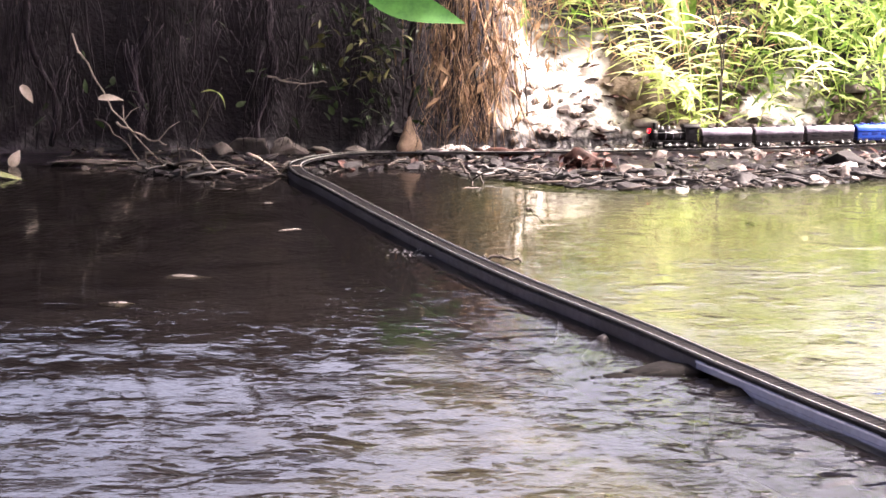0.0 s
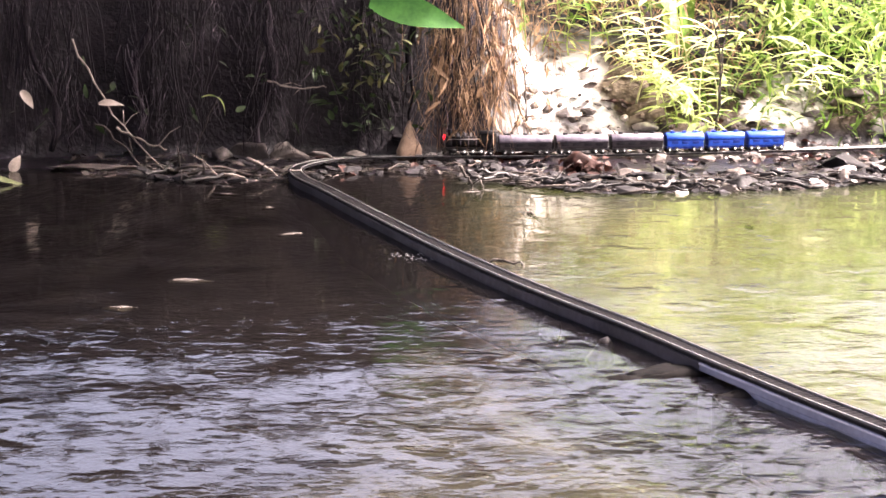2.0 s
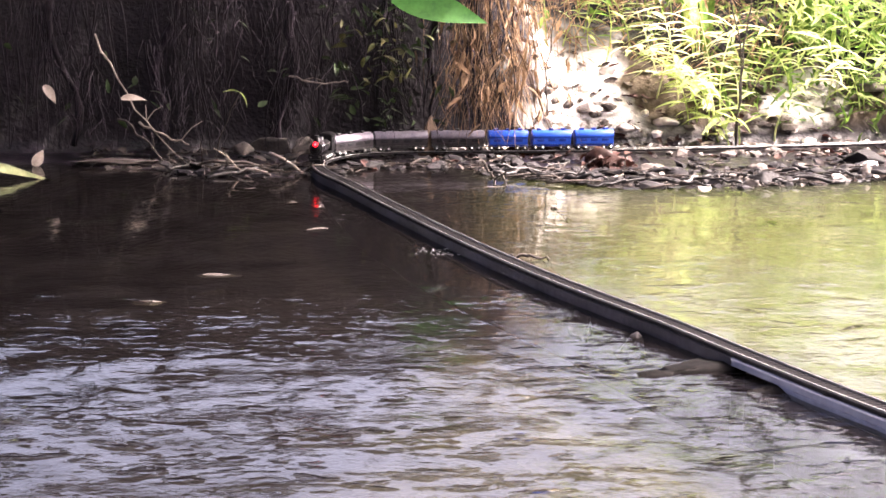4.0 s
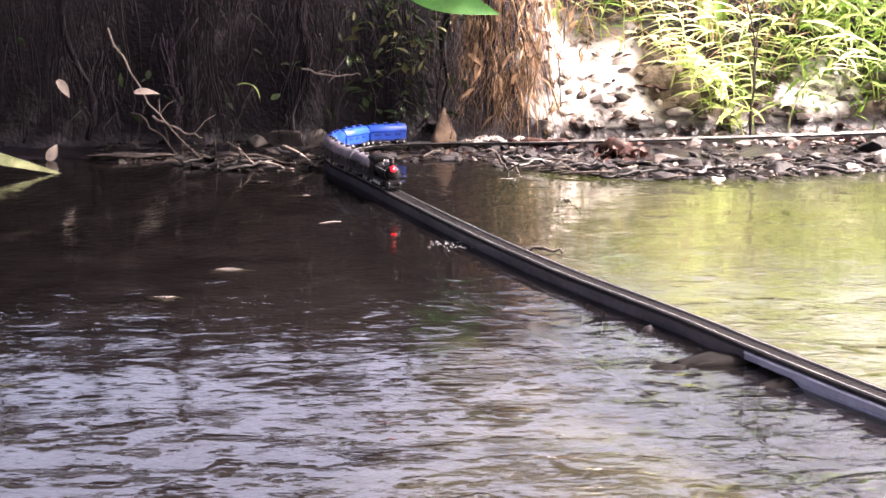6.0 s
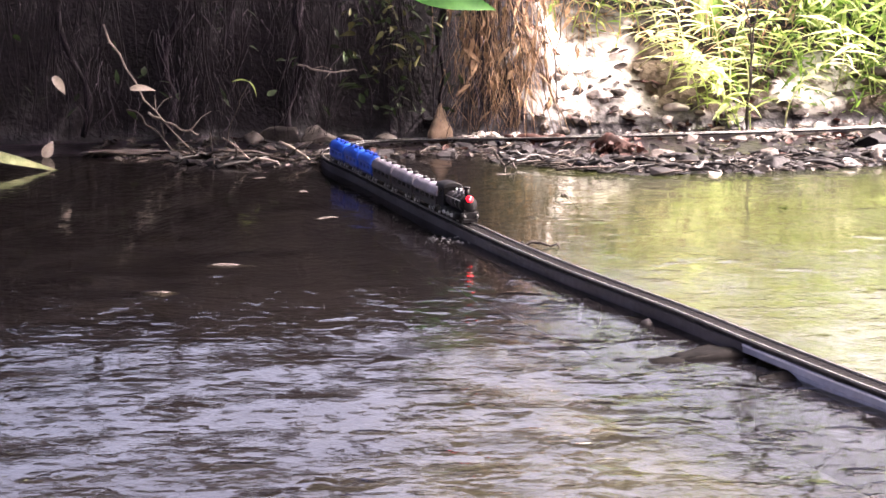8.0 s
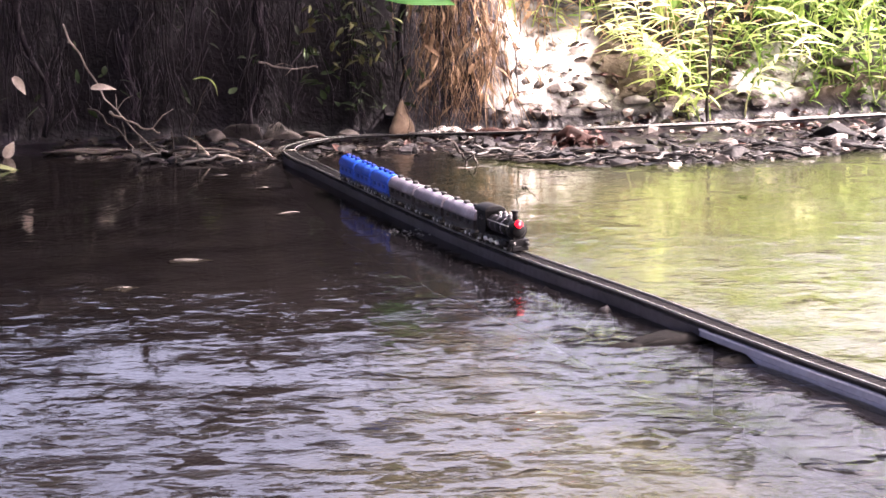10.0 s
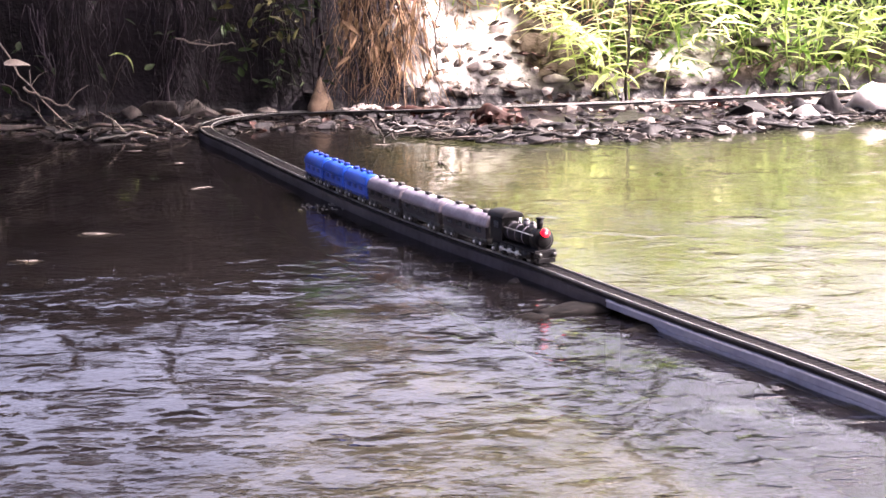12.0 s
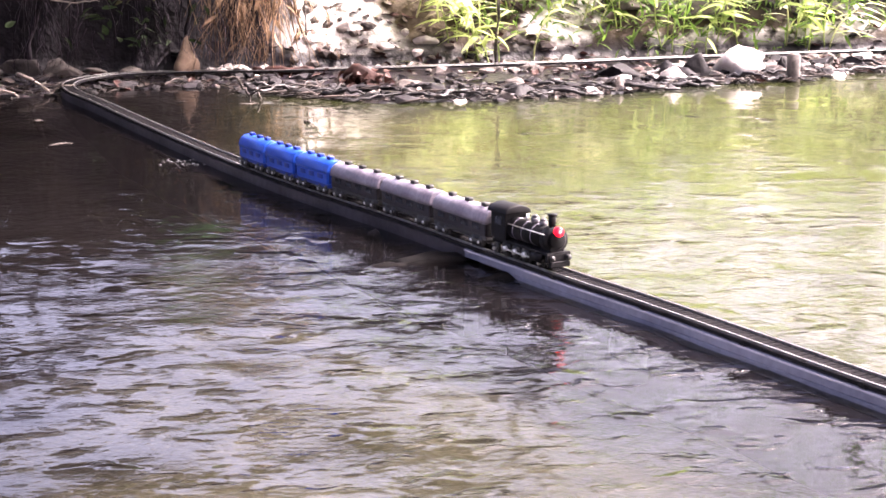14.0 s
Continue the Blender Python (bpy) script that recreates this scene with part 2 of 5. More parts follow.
    fres.inputs["IOR"].default_value = 1.33
    body.inputs[0].default_value = 0.45
    for x in (gloss, fres):
        link(relief.outputs[0], x.inputs["Normal"])
    link(clear.outputs[0], body.inputs[1])
    link(murk.outputs[0], body.inputs[2])
    link(fres.outputs[0], mix.inputs[0])
    link(body.outputs[0], mix.inputs[1])
    link(gloss.outputs[0], mix.inputs[2])
    link(mix.outputs[0], n["Material Output"].inputs["Surface"])
    return m


EARTH, WATER = ground_material(), water_material()
RAIL = material("rail_metal", (0.19, 0.185, 0.18), (0.34, 0.335, 0.33), 0.38, 60, 300, 0.1, metal=0.8)
BED = material("track_plastic", (0.006, 0.006, 0.0068), (0.018, 0.017, 0.018), 0.9, 40, 260, 0.2, spec=0.0)
BEAM = material("grey_beam", (0.085, 0.092, 0.135), (0.15, 0.16, 0.225), 0.55, 12, 90, 0.25, spec=0.3)
DARKBEAM = material("dark_beam", (0.010, 0.009, 0.013), (0.034, 0.031, 0.042), 0.6, 9, 70, 0.4, spec=0.15)
LEDGE = material("pale_ledge", (0.20, 0.20, 0.25), (0.36, 0.36, 0.42), 0.5, 30, 160, 0.2)
BLACK = material("black_plastic", (0.003, 0.003, 0.0035), (0.006, 0.0056, 0.007), 0.5, 30, 200, 0.05, spec=0.10)
COAL = material("black_wheel", (0.010, 0.010, 0.011), (0.02, 0.02, 0.02), 0.5, 30, 200, 0.05, spec=0.3)
DOME = material("dark_grey_plastic", (0.03, 0.028, 0.034), (0.07, 0.066, 0.078), 0.4, 20, 160, 0.05, spec=0.3)
GREY = material("grey_roof_plastic", (0.07, 0.062, 0.082), (0.17, 0.155, 0.19), 0.38, 20, 160, 0.06, spec=0.4)
DARK = material("dark_coach_plastic", (0.012, 0.010, 0.012), (0.028, 0.025, 0.028), 0.4, 20, 160, 0.06, spec=0.15)
BLUE = material("blue_plastic", (0.006, 0.042, 0.28), (0.012, 0.068, 0.42), 0.35, 20, 160, 0.05, spec=0.3)
NAVY = material("deep_blue_plastic", (0.006, 0.018, 0.14), (0.01, 0.03, 0.2), 0.4, 20, 160, 0.05)
STEEL = material("bright_steel", (0.45, 0.45, 0.46), (0.75, 0.74, 0.72), 0.28, 60, 300, 0.05, metal=0.85)
GLASS = material("dark_window", (0.01, 0.01, 0.012), (0.02, 0.02, 0.024), 0.12, 20, 100, 0.0)
LAMP = material("red_lamp", (0.25, 0.004, 0.006), (0.35, 0.008, 0.01), 0.3, 20, 100, 0.0, emit=((1.0, 0.006, 0.012), 0.8))
GLOW = material("lamp_core", (0.5, 0.1, 0.1), (0.5, 0.15, 0.15), 0.3, 20, 100, 0.0, emit=((1.0, 0.25, 0.25), 0.5))
STONE = material("stone", (0.032, 0.027, 0.025), (0.125, 0.108, 0.100), 0.85, 18, 120, 0.5, vary=0.3)
WETSTONE = material("wet_stone", (0.005, 0.0047, 0.005), (0.022, 0.020, 0.0225), 0.6, 18, 120, 0.5, vary=0.5, spec=0.08)
DARKWATER = material("dark_water_reflection", (0.0022, 0.0020, 0.0021), (0.0075, 0.0068, 0.0068), 0.8, 18, 120, 0.5, spec=0.03)
WHITESTONE = material("pale_stone", (0.30, 0.27, 0.25), (0.58, 0.54, 0.51), 0.85, 14, 90, 0.5, vary=0.15)
TWIG = material("twig_bark", (0.014, 0.0115, 0.0105), (0.065, 0.054, 0.049), 0.85, 40, 200, 0.4, vary=0.3)
BLACKWOOD = material("blackened_wood", (0.004, 0.0036, 0.004), (0.020, 0.0175, 0.019), 0.5, 40, 200, 0.4, vary=0.4, spec=0.3)
PALETWIG = material("bleached_twig", (0.13, 0.105, 0.09), (0.36, 0.31, 0.27), 0.85, 40, 200, 0.4, vary=0.2)
DRY = material("dry_leaf", (0.007, 0.0058, 0.0056), (0.060, 0.048, 0.044), 0.7, 30, 160, 0.3, through_light=0.25, vary=0.5)
PALELEAF = material("bleached_leaf", (0.16, 0.13, 0.11), (0.40, 0.35, 0.31), 0.75, 30, 160, 0.3, through_light=0.2, vary=0.2)
FOAM = material("foam", (0.22, 0.22, 0.23), (0.42, 0.42, 0.43), 0.5, 60, 300, 0.2)
DRYTAN = material("tan_stone", (0.10, 0.07, 0.05), (0.24, 0.17, 0.12), 0.85, 30, 160, 0.4)
RUST = material("rust_red_leaf", (0.016, 0.006, 0.005), (0.055, 0.020, 0.015), 0.7, 30, 160, 0.4, through_light=0.1, vary=0.3)
# roots and fibres: the bank's shade is put into their colours
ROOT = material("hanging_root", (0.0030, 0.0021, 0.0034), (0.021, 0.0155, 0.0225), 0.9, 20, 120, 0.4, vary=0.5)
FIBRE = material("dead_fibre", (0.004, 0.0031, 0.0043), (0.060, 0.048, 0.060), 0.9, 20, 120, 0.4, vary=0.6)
STRAW = material("dry_straw", (0.085, 0.048, 0.027), (0.44, 0.30, 0.185), 0.8, 20, 120, 0.3, through_light=0.3, vary=0.45)
LEAF = material("green_leaf", (0.045, 0.10, 0.015), (0.16, 0.26, 0.05), 0.5, 25, 150, 0.2, through_light=0.5, vary=0.4)
LIME = material("young_leaf", (0.19, 0.28, 0.05), (0.48, 0.55, 0.24), 0.5, 25, 150, 0.2, through_light=0.5, vary=0.3)
FROND_LEAF = material("pale_frond", (0.36, 0.40, 0.17), (0.66, 0.67, 0.42), 0.5, 25, 150, 0.2, through_light=0.45, vary=0.25)
OLIVE = material("olive_leaf", (0.030, 0.036, 0.012), (0.105, 0.105, 0.040), 0.55, 25, 150, 0.2, through_light=0.3, vary=0.5)
PALEREED = material("pale_reed", (0.10, 0.125, 0.055), (0.26, 0.28, 0.155), 0.5, 25, 150, 0.2, through_light=0.3)
# leaf green darkened for leaves that stand in shade
SHADELEAF = material("shaded_green_leaf", (0.013, 0.028, 0.009), (0.036, 0.062, 0.020), 0.5, 25, 150, 0.2, through_light=0.25, vary=0.4)
BROADLEAF = material("broad_green_leaf", (0.018, 0.075, 0.015), (0.04, 0.135, 0.025), 0.45, 18, 90, 0.2, through_light=0.35)


# ---- mesh helpers ----
def mesh_from(name, verts, faces, mat, smooth=True):
    me = bpy.data.meshes.new(name)
    me.from_pydata([tuple(v) for v in verts], [], faces)
    me.materials.append(mat)
    me.polygons.foreach_set("use_smooth", [smooth] * len(me.polygons))
    me.update()
    return me


def part(name, bm, mat, parent=None, label="", smooth=True):
    """Links a bmesh as one mesh object, under a thing or a part."""
    me = bpy.data.meshes.new(name)
    bmesh.ops.recalc_face_normals(bm, faces=bm.faces)
    bm.to_mesh(me)
    bm.free()
    me.materials.append(mat)
    me.polygons.foreach_set("use_smooth", [smooth] * len(me.polygons))
    ob = new(name, me)
    if parent:
        ob.parent = parent
    if label:
        tagged(ob, label)
    return ob


def box(bm, x, y, z, sx, sy, sz, bevel=0.0, turn=None):
    m = Matrix.Translation((x, y, z)) @ (turn or Matrix()) @ Matrix.Diagonal((sx, sy, sz, 1))
    made = bmesh.ops.create_cube(bm, size=1, matrix=m)["verts"]
    if bevel:
        edges = list({e for v in made for e in v.link_edges})
        bmesh.ops.bevel(bm, geom=edges, offset=bevel, segments=2, profile=0.6, affect="EDGES")
    return bm


def rod(bm, a, b, r, r2=None, sides=10):
    a, b = Vector(a), Vector(b)
    turn = (b - a).to_track_quat("Z", "Y").to_matrix().to_4x4()
    bmesh.ops.create_cone(bm, cap_ends=True, segments=sides, radius1=r, radius2=r if r2 is None else r2, depth=(b - a).length, matrix=Matrix.Translation((a + b) / 2) @ turn)
    return bm


def tube(points, radii, sides=6):
    """Verts and faces of a bent tapering tube through points."""
    pts = [Vector(p) for p in points]
    verts, faces = [], []
    for i, p in enumerate(pts):
        ahead = (pts[min(i + 1, len(pts) - 1)] - pts[max(i - 1, 0)]).normalized()
        u = ahead.cross(Vector((0.31, 0.2, 0.93))).normalized()
        v = ahead.cross(u)
        for k in range(sides):
            a = 2 * math.pi * k / sides
            verts.append(p + (u * math.cos(a) + v * math.sin(a)) * radii[i])
    for i in range(len(pts) - 1):
        for k in range(sides):
            q = (k + 1) % sides
            faces.append((i * sides + k, i * sides + q, (i + 1) * sides + q, (i + 1) * sides + k))
    faces += [tuple(range(sides))[::-1], tuple(range((len(pts) - 1) * sides, len(pts) * sides))]
    return verts, faces


def blade(length, width, droop=0.3, fold=0.25, steps=5):
    """Verts and faces of a lance-shaped leaf along +x, folded at its midrib and drooping."""
    verts, faces = [], []
    for i in range(steps + 1):
        t = i / steps
        w = width * 0.5 * math.sin(math.pi * min(1, 0.06 + t * 0.94) ** 0.75) if i < steps else 0.0006
        x, z = length * (t - 0.12 * droop * t * t), -length * droop * t * t
        verts += [(x, -w, z + w * fold), (x, 0, z), (x, w, z + w * fold)]
    for i in range(steps):
        for k in (0, 1):
            a = i * 3 + k
            faces.append((a, a + 1, a + 4, a + 3))
    return verts, faces


def gather(items):
    """Joins (verts, faces, matrix) into one list."""
    verts, faces = [], []
    for v, f, m in items:
        base = len(verts)
        verts += [m @ Vector(p) for p in v]
        faces += [tuple(i + base for i in q) for q in f]
    return verts, faces


def spread(p, seed=0.0, size=1.0):
    return noise.noise(Vector((p[0] * size + seed, p[1] * size - seed, (p[2] if len(p) > 2 else 0) * size)))


# ---- ground and stream ----
SHORE_X = [-60, -3, -1.3, -0.95, -0.7, -0.5, -0.3, -0.12, 0.1, 0.25, 0.44, 0.83, 1.18, 1.35, 1.8, 2.26, 3.0, 60]
SHORE_Y = [5.2, 5.15, 5.14, 4.98, 4.86, 4.86, 5.02, 5.10, 4.92, 4.78, 4.64, 4.66, 4.80, 4.93, 5.06, 5.40, 5.6, 5.7]


LEVEL = 0.020


def shore(x):
    return float(np.interp(x, SHORE_X, SHORE_Y))


def ground_height(x, y):
    w = shore(x) + 0.05 * noise.noise(Vector((x * 5, 1.7, 0)))
    bumps = noise.noise(Vector((x * 2.2, y * 2.2, 0.5))) * 0.03 + noise.noise(Vector((x * 9, y * 9, 3.5))) * 0.010
    if y < w:
        z = -0.13 * min(1, (w - y) / 0.7) ** 0.8 + bumps * min(1, (w - y) / 0.4) * 0.8
        # unseen hill added behind the camera to block sky light from the bank
        back = np.clip((-0.8 - y) / 3.2, 0, 1)
        return LEVEL + min(z, -0.004) + 8.0 * back * back * (3 - 2 * back) + (bumps * 4 if back > 0 else 0)
    rise = min(1, (y - w) / 0.5)
    bench = LEVEL + 0.002 + 0.012 * rise + max(-0.01, bumps * 0.25) * min(1, (y - w) / 0.2)
    east = np.clip((x - 0.02) / 0.34, 0, 1)
    east = east * east * (3 - 2 * east)
    foot_w = 5.40 + 0.05 * noise.noise(Vector((x * 3, 9, 0)))
    foot_e = 5.42 + np.clip((x - 0.35) / 1.5, 0, 1) * 0.33
    cliff = 0.78 * np.clip((y - foot_w) / 0.22, 0, 1) ** 0.7
    slope = 0.50 * np.clip((y - foot_e) / 0.75, 0, 1) ** 0.8
    big = cliff * (1 - east) + slope * east
    lump = noise.noise(Vector((x * 4, y * 4, 8))) * 0.06 + noise.noise(Vector((x * 14, y * 14, 2))) * 0.026 + abs(noise.noise(Vector((x * 30, y * 30, 5)))) * 0.012
    far = np.clip((y - 9) / 60, 0, 1)
    return bench + big + lump * min(1, big * 5) - 0.2 * far


def axis(dense_from, dense_to, step, reach):
    mid = np.arange(dense_from, dense_to + 1e-6, step)
    out = [step * 1.5 ** k for k in range(1, 40)]
    grow = np.cumsum(out)
    grow = grow[grow < reach]
    return np.concatenate([dense_from - grow[::-1], mid, dense_to + grow])


def sheet(name, xs, ys, height, mat):
    verts = [(x, y, height(x, y)) for y in ys for x in xs]
    n = len(xs)
    faces = [(j * n + i, j * n + i + 1, (j + 1) * n + i + 1, (j + 1) * n + i) for j in range(len(ys) - 1) for i in range(n - 1)]
    return new(name, mesh_from(name, verts, faces, mat))


ys = np.concatenate([-np.cumsum([0.3 * 1.45 ** k for k in range(16)])[::-1] + 1.0, np.arange(1.0, 4.4, 0.10), np.arange(4.4, 6.4, 0.025), 6.4 + np.cumsum([0.06 * 1.4 ** k for k in range(24)])])
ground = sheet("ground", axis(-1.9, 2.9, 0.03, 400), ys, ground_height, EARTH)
tagged(ground, "earth bank with shade in its colour, pale sand slope and silty stream bed", "ground", kind="structure")


def wave(x, y):
    strong = 1.0 - 0.92 * min(1, max(0, (y - 2.1) / 1.0))
    return LEVEL + strong * (0.0045 * noise.noise(Vector((x * 5, y * 6.5, 0))) + 0.0022 * noise.noise(Vector((x * 13 + 4, y * 16, 4))))


water = sheet("water", axis(-2.2, 6.2, 0.035, 60), np.concatenate([[-12, -8, -5, -3, -1.5, -0.5, 0.2], np.arange(0.6, 5.7, 0.03), [6.0]]), wave, WATER)
tagged(water, "rippled shallow stream water reflecting bank and sky", "water", kind="structure")

# ---- railway track ----
TRACK = [(3.2, 5.93), (2.3, 5.74), (1.84, 5.63), (1.30, 5.49), (0.915, 5.395), (0.356, 5.30), (0, 5.27), (-0.19, 5.255), (-0.33, 5.205), (-0.415, 5.09), (-0.445, 4.945), (-0.41, 4.76),
         (-0.325, 4.53), (-0.18, 4.105), (-0.005, 3.615), (0.155, 3.215), (0.335, 2.83), (0.43, 2.605), (0.535, 2.365), (0.63, 2.16), (0.80, 1.76), (1.05, 1.2), (1.4, 0.5), (1.8, -0.3)]
TOP = 0.050


def spline(p, n=40):
    p = np.array(p, float)
    p = np.vstack([2 * p[0] - p[1], p, 2 * p[-1] - p[-2]])
    out = []
    for i in range(1, len(p) - 2):
        a, b, c, d = p[i - 1:i + 3]
        for k in range(n):
            t = k / n
            out.append(0.5 * (2 * b + (c - a) * t + (2 * a - 5 * b + 4 * c - d) * t * t + (3 * b - a - 3 * c + d) * t ** 3))
    return np.array(out + [p[-2]])


LINE = spline(TRACK)
REACH = np.r_[0, np.cumsum(np.linalg.norm(np.diff(LINE, axis=0), axis=1))]


def on_track(s):
    return float(np.interp(s, REACH, LINE[:, 0])), float(np.interp(s, REACH, LINE[:, 1]))


def heading(s):
    (a, b), (c, d) = on_track(s - 0.01), on_track(s + 0.01)
    return math.atan2(d - b, c - a)


def swept(s0, s1, profile, steps=10):
    """Verts and faces of a closed cross-section carried along the track from s0 to s1; the profile is (across, up), across to the left of travel."""
    verts, faces, k = [], [], len(profile)
    for i in range(steps + 1):
        s = s0 + (s1 - s0) * i / steps
        (x, y), h = on_track(s), heading(s)
        for a, z in profile:
            verts.append((x - math.sin(h) * a, y + math.cos(h) * a, z))
    for i in range(steps):
        for j in range(k):
            q = (j + 1) % k
            faces.append((i * k + j, i * k + q, (i + 1) * k + q, (i + 1) * k + j))
    faces += [tuple(range(k))[::-1], tuple(range(steps * k, (steps + 1) * k))]
    return verts, faces


def rect(a0, a1, z0, z1, c=0.001):
    return [(a0, z0), (a1, z0), (a1, z1 - c), (a1 - c, z1), (a0 + c, z1), (a0, z1 - c)]


def sleeper_mesh():
    a, c = 0.0215, 0.003
    lo, hi = TOP - 0.005, TOP - 0.0030
    verts = [(x, y, z) for z, k in ((lo, 1.0), (hi, 0.85)) for x, y in ((-c * k, -a), (c * k, -a), (c * k, a), (-c * k, a))]
    return mesh_from("sleeper", verts, [(3, 2, 1, 0), (4, 5, 6, 7), (0, 1, 5, 4), (1, 2, 6, 5), (2, 3, 7, 6), (3, 0, 4, 7)], BED, False)


SLEEPER = sleeper_mesh()


def track_section(s0, s1):
    thing = new("track_section", mesh_from("track_section", *swept(s0 + 0.0008, s1 - 0.0008, rect(-0.0205, 0.0205, TOP - 0.0062, TOP - 0.004)), BED, False))
    tagged(thing, "toy railway track section with metal rails and black sleepers", "track", "railway track")
    for a in (-0.0165, 0.0165):
        ob = new("rail", mesh_from("rail", *swept(s0 + 0.0004, s1 - 0.0004, rect(a - 0.0014, a + 0.0014, TOP - 0.0045, TOP, 0.0005)), RAIL, False))
        ob.parent = thing
    bits, n = [], round((s1 - s0) / 0.0125)
    for i in range(n):
        s = s0 + (i + 0.5) * (s1 - s0) / n
        if 4.9 < s0 < 7.9:
            ob = new("sleeper", SLEEPER)
            ob.parent = thing
            ob.matrix_basis = pose(*on_track(s), 0, 0, 0, math.degrees(heading(s)))
        else:
            bits.append((*swept(s - 0.003, s + 0.003, rect(-0.0215, 0.0215, TOP - 0.005, TOP - 0.0022, 0.0006), 1), Matrix()))
    if bits:
        ob = new("sleeper_row", mesh_from("sleeper_row", *gather(bits), BED, False))
        ob.parent = thing
        tagged(ob, kind="stuff")
    for a in (-0.0225, 0.0225):
        ob = new("side_lip", mesh_from("side_lip", *swept(s0 + 0.0006, s1 - 0.0006, rect(a - 0.0013, a + 0.0013, TOP - 0.0075, TOP - 0.0015)), BED, False))
        ob.parent = thing
    ob = new("joint_clip", mesh_from("joint_clip", *swept(s1 - 0.006, s1 + 0.006, rect(-0.0250, 0.0250, TOP - 0.0085, TOP - 0.0064), 2), BED, False))
    ob.parent = thing
    return thing


SECTION = 0.215
sections = [track_section(i * SECTION, (i + 1) * SECTION) for i in range(int(REACH[-1] / SECTION))]


GAP = 6.41
END = SECTION * len(sections) - 0.002
# the far wall's shade is put into its dark colour
track_wall = new("track_wall", mesh_from("track_wall", *swept(3.90, GAP, rect(-0.0215, 0.0215, -0.17, TOP - 0.0086, 0.002), 200), DARKBEAM, False))
tagged(track_wall, "low wall carrying the track through the stream, shade in its dark colour", "wall")
# the nearer beam bridges a short opening, then stands in the stream
beam = new("track_beam", mesh_from("track_beam", *swept(GAP + 0.002, END, rect(-0.0225, 0.0225, 0.027, TOP - 0.0086, 0.002), 140), BEAM, False))
tagged(beam, "blue-grey beam carrying the track over a gap in the stream wall", "beam")
ob = new("plinth", mesh_from("plinth", *swept(GAP + 0.13, END, rect(-0.0220, 0.0220, 0.012, 0.0265, 0.001), 120), BEAM, False))
ob.parent = beam
ob = new("footing", mesh_from("footing", *swept(GAP + 0.13, END, rect(-0.0215, 0.0215, -0.17, 0.0117, 0.001), 120), DARKBEAM, False))
ob.parent = beam
tagged(ob, "dark footing under water")
# added wall blocks the light through the opening so that it stays dark
ob = new("back_wall", mesh_from("back_wall", *swept(GAP + 0.003, GAP + 0.129, rect(0.004, 0.0215, -0.17, 0.0265, 0.001), 12), DARKBEAM, False))
ob.parent = beam
ob = new("ledge", mesh_from("ledge", *swept(GAP + 0.003, END, rect(-0.0250, -0.0227, TOP - 0.0125, TOP - 0.0095, 0.0006), 140), LEDGE, False))
ob.parent = beam
tagged(ob, "pale ledge along the beam")


# ---- the train ----
def wheel_set(thing, x, r=0.0085, gauge=0.0165, mat=None):
    for side in (-1, 1):
        bm = bmesh.new()
        rod(bm, (x, side * (gauge - 0.002), r), (x, side * (gauge + 0.002), r), r, sides=16)
        rod(bm, (x, side * (gauge - 0.0035), r), (x, side * (gauge - 0.002), r), r * 1.12, sides=16)
        w = part("wheel", bm, mat or COAL, thing)
        bm = bmesh.new()
        rod(bm, (x, side * (gauge + 0.002), r), (x, side * (gauge + 0.0068), r), r * 0.36, sides=10)
        part("hub", bm, STEEL, w, "bright metal hub")


def arched(bm, length, width, z0, z1, crown, steps=8, bevel=0.0015):
    """A box along x with an arched top."""
    ring = [(-width / 2, z0), (width / 2, z0)]
    for i in range(steps + 1):
        a = math.pi * i / steps
        ring.append((math.cos(a) * width / 2, z1 + math.sin(a) * crown))
    ends = []
    for x, k in ((-length / 2, 1), (length / 2, 1)):
        ends.append([bm.verts.new((x, y, z)) for y, z in ring])
    n = len(ring)
    for j in range(n):
        q = (j + 1) % n
        bm.faces.new((ends[0][j], ends[0][q], ends[1][q], ends[1][j]))
    bm.faces.new(ends[0][::-1])
    bm.faces.new(ends[1])
    if bevel:
        edges = [e for e in bm.edges if abs(e.verts[0].co.x - e.verts[1].co.x) < 1e-6]
        bmesh.ops.bevel(bm, geom=edges, offset=bevel, segments=2, profile=0.5, affect="EDGES")
    return bm


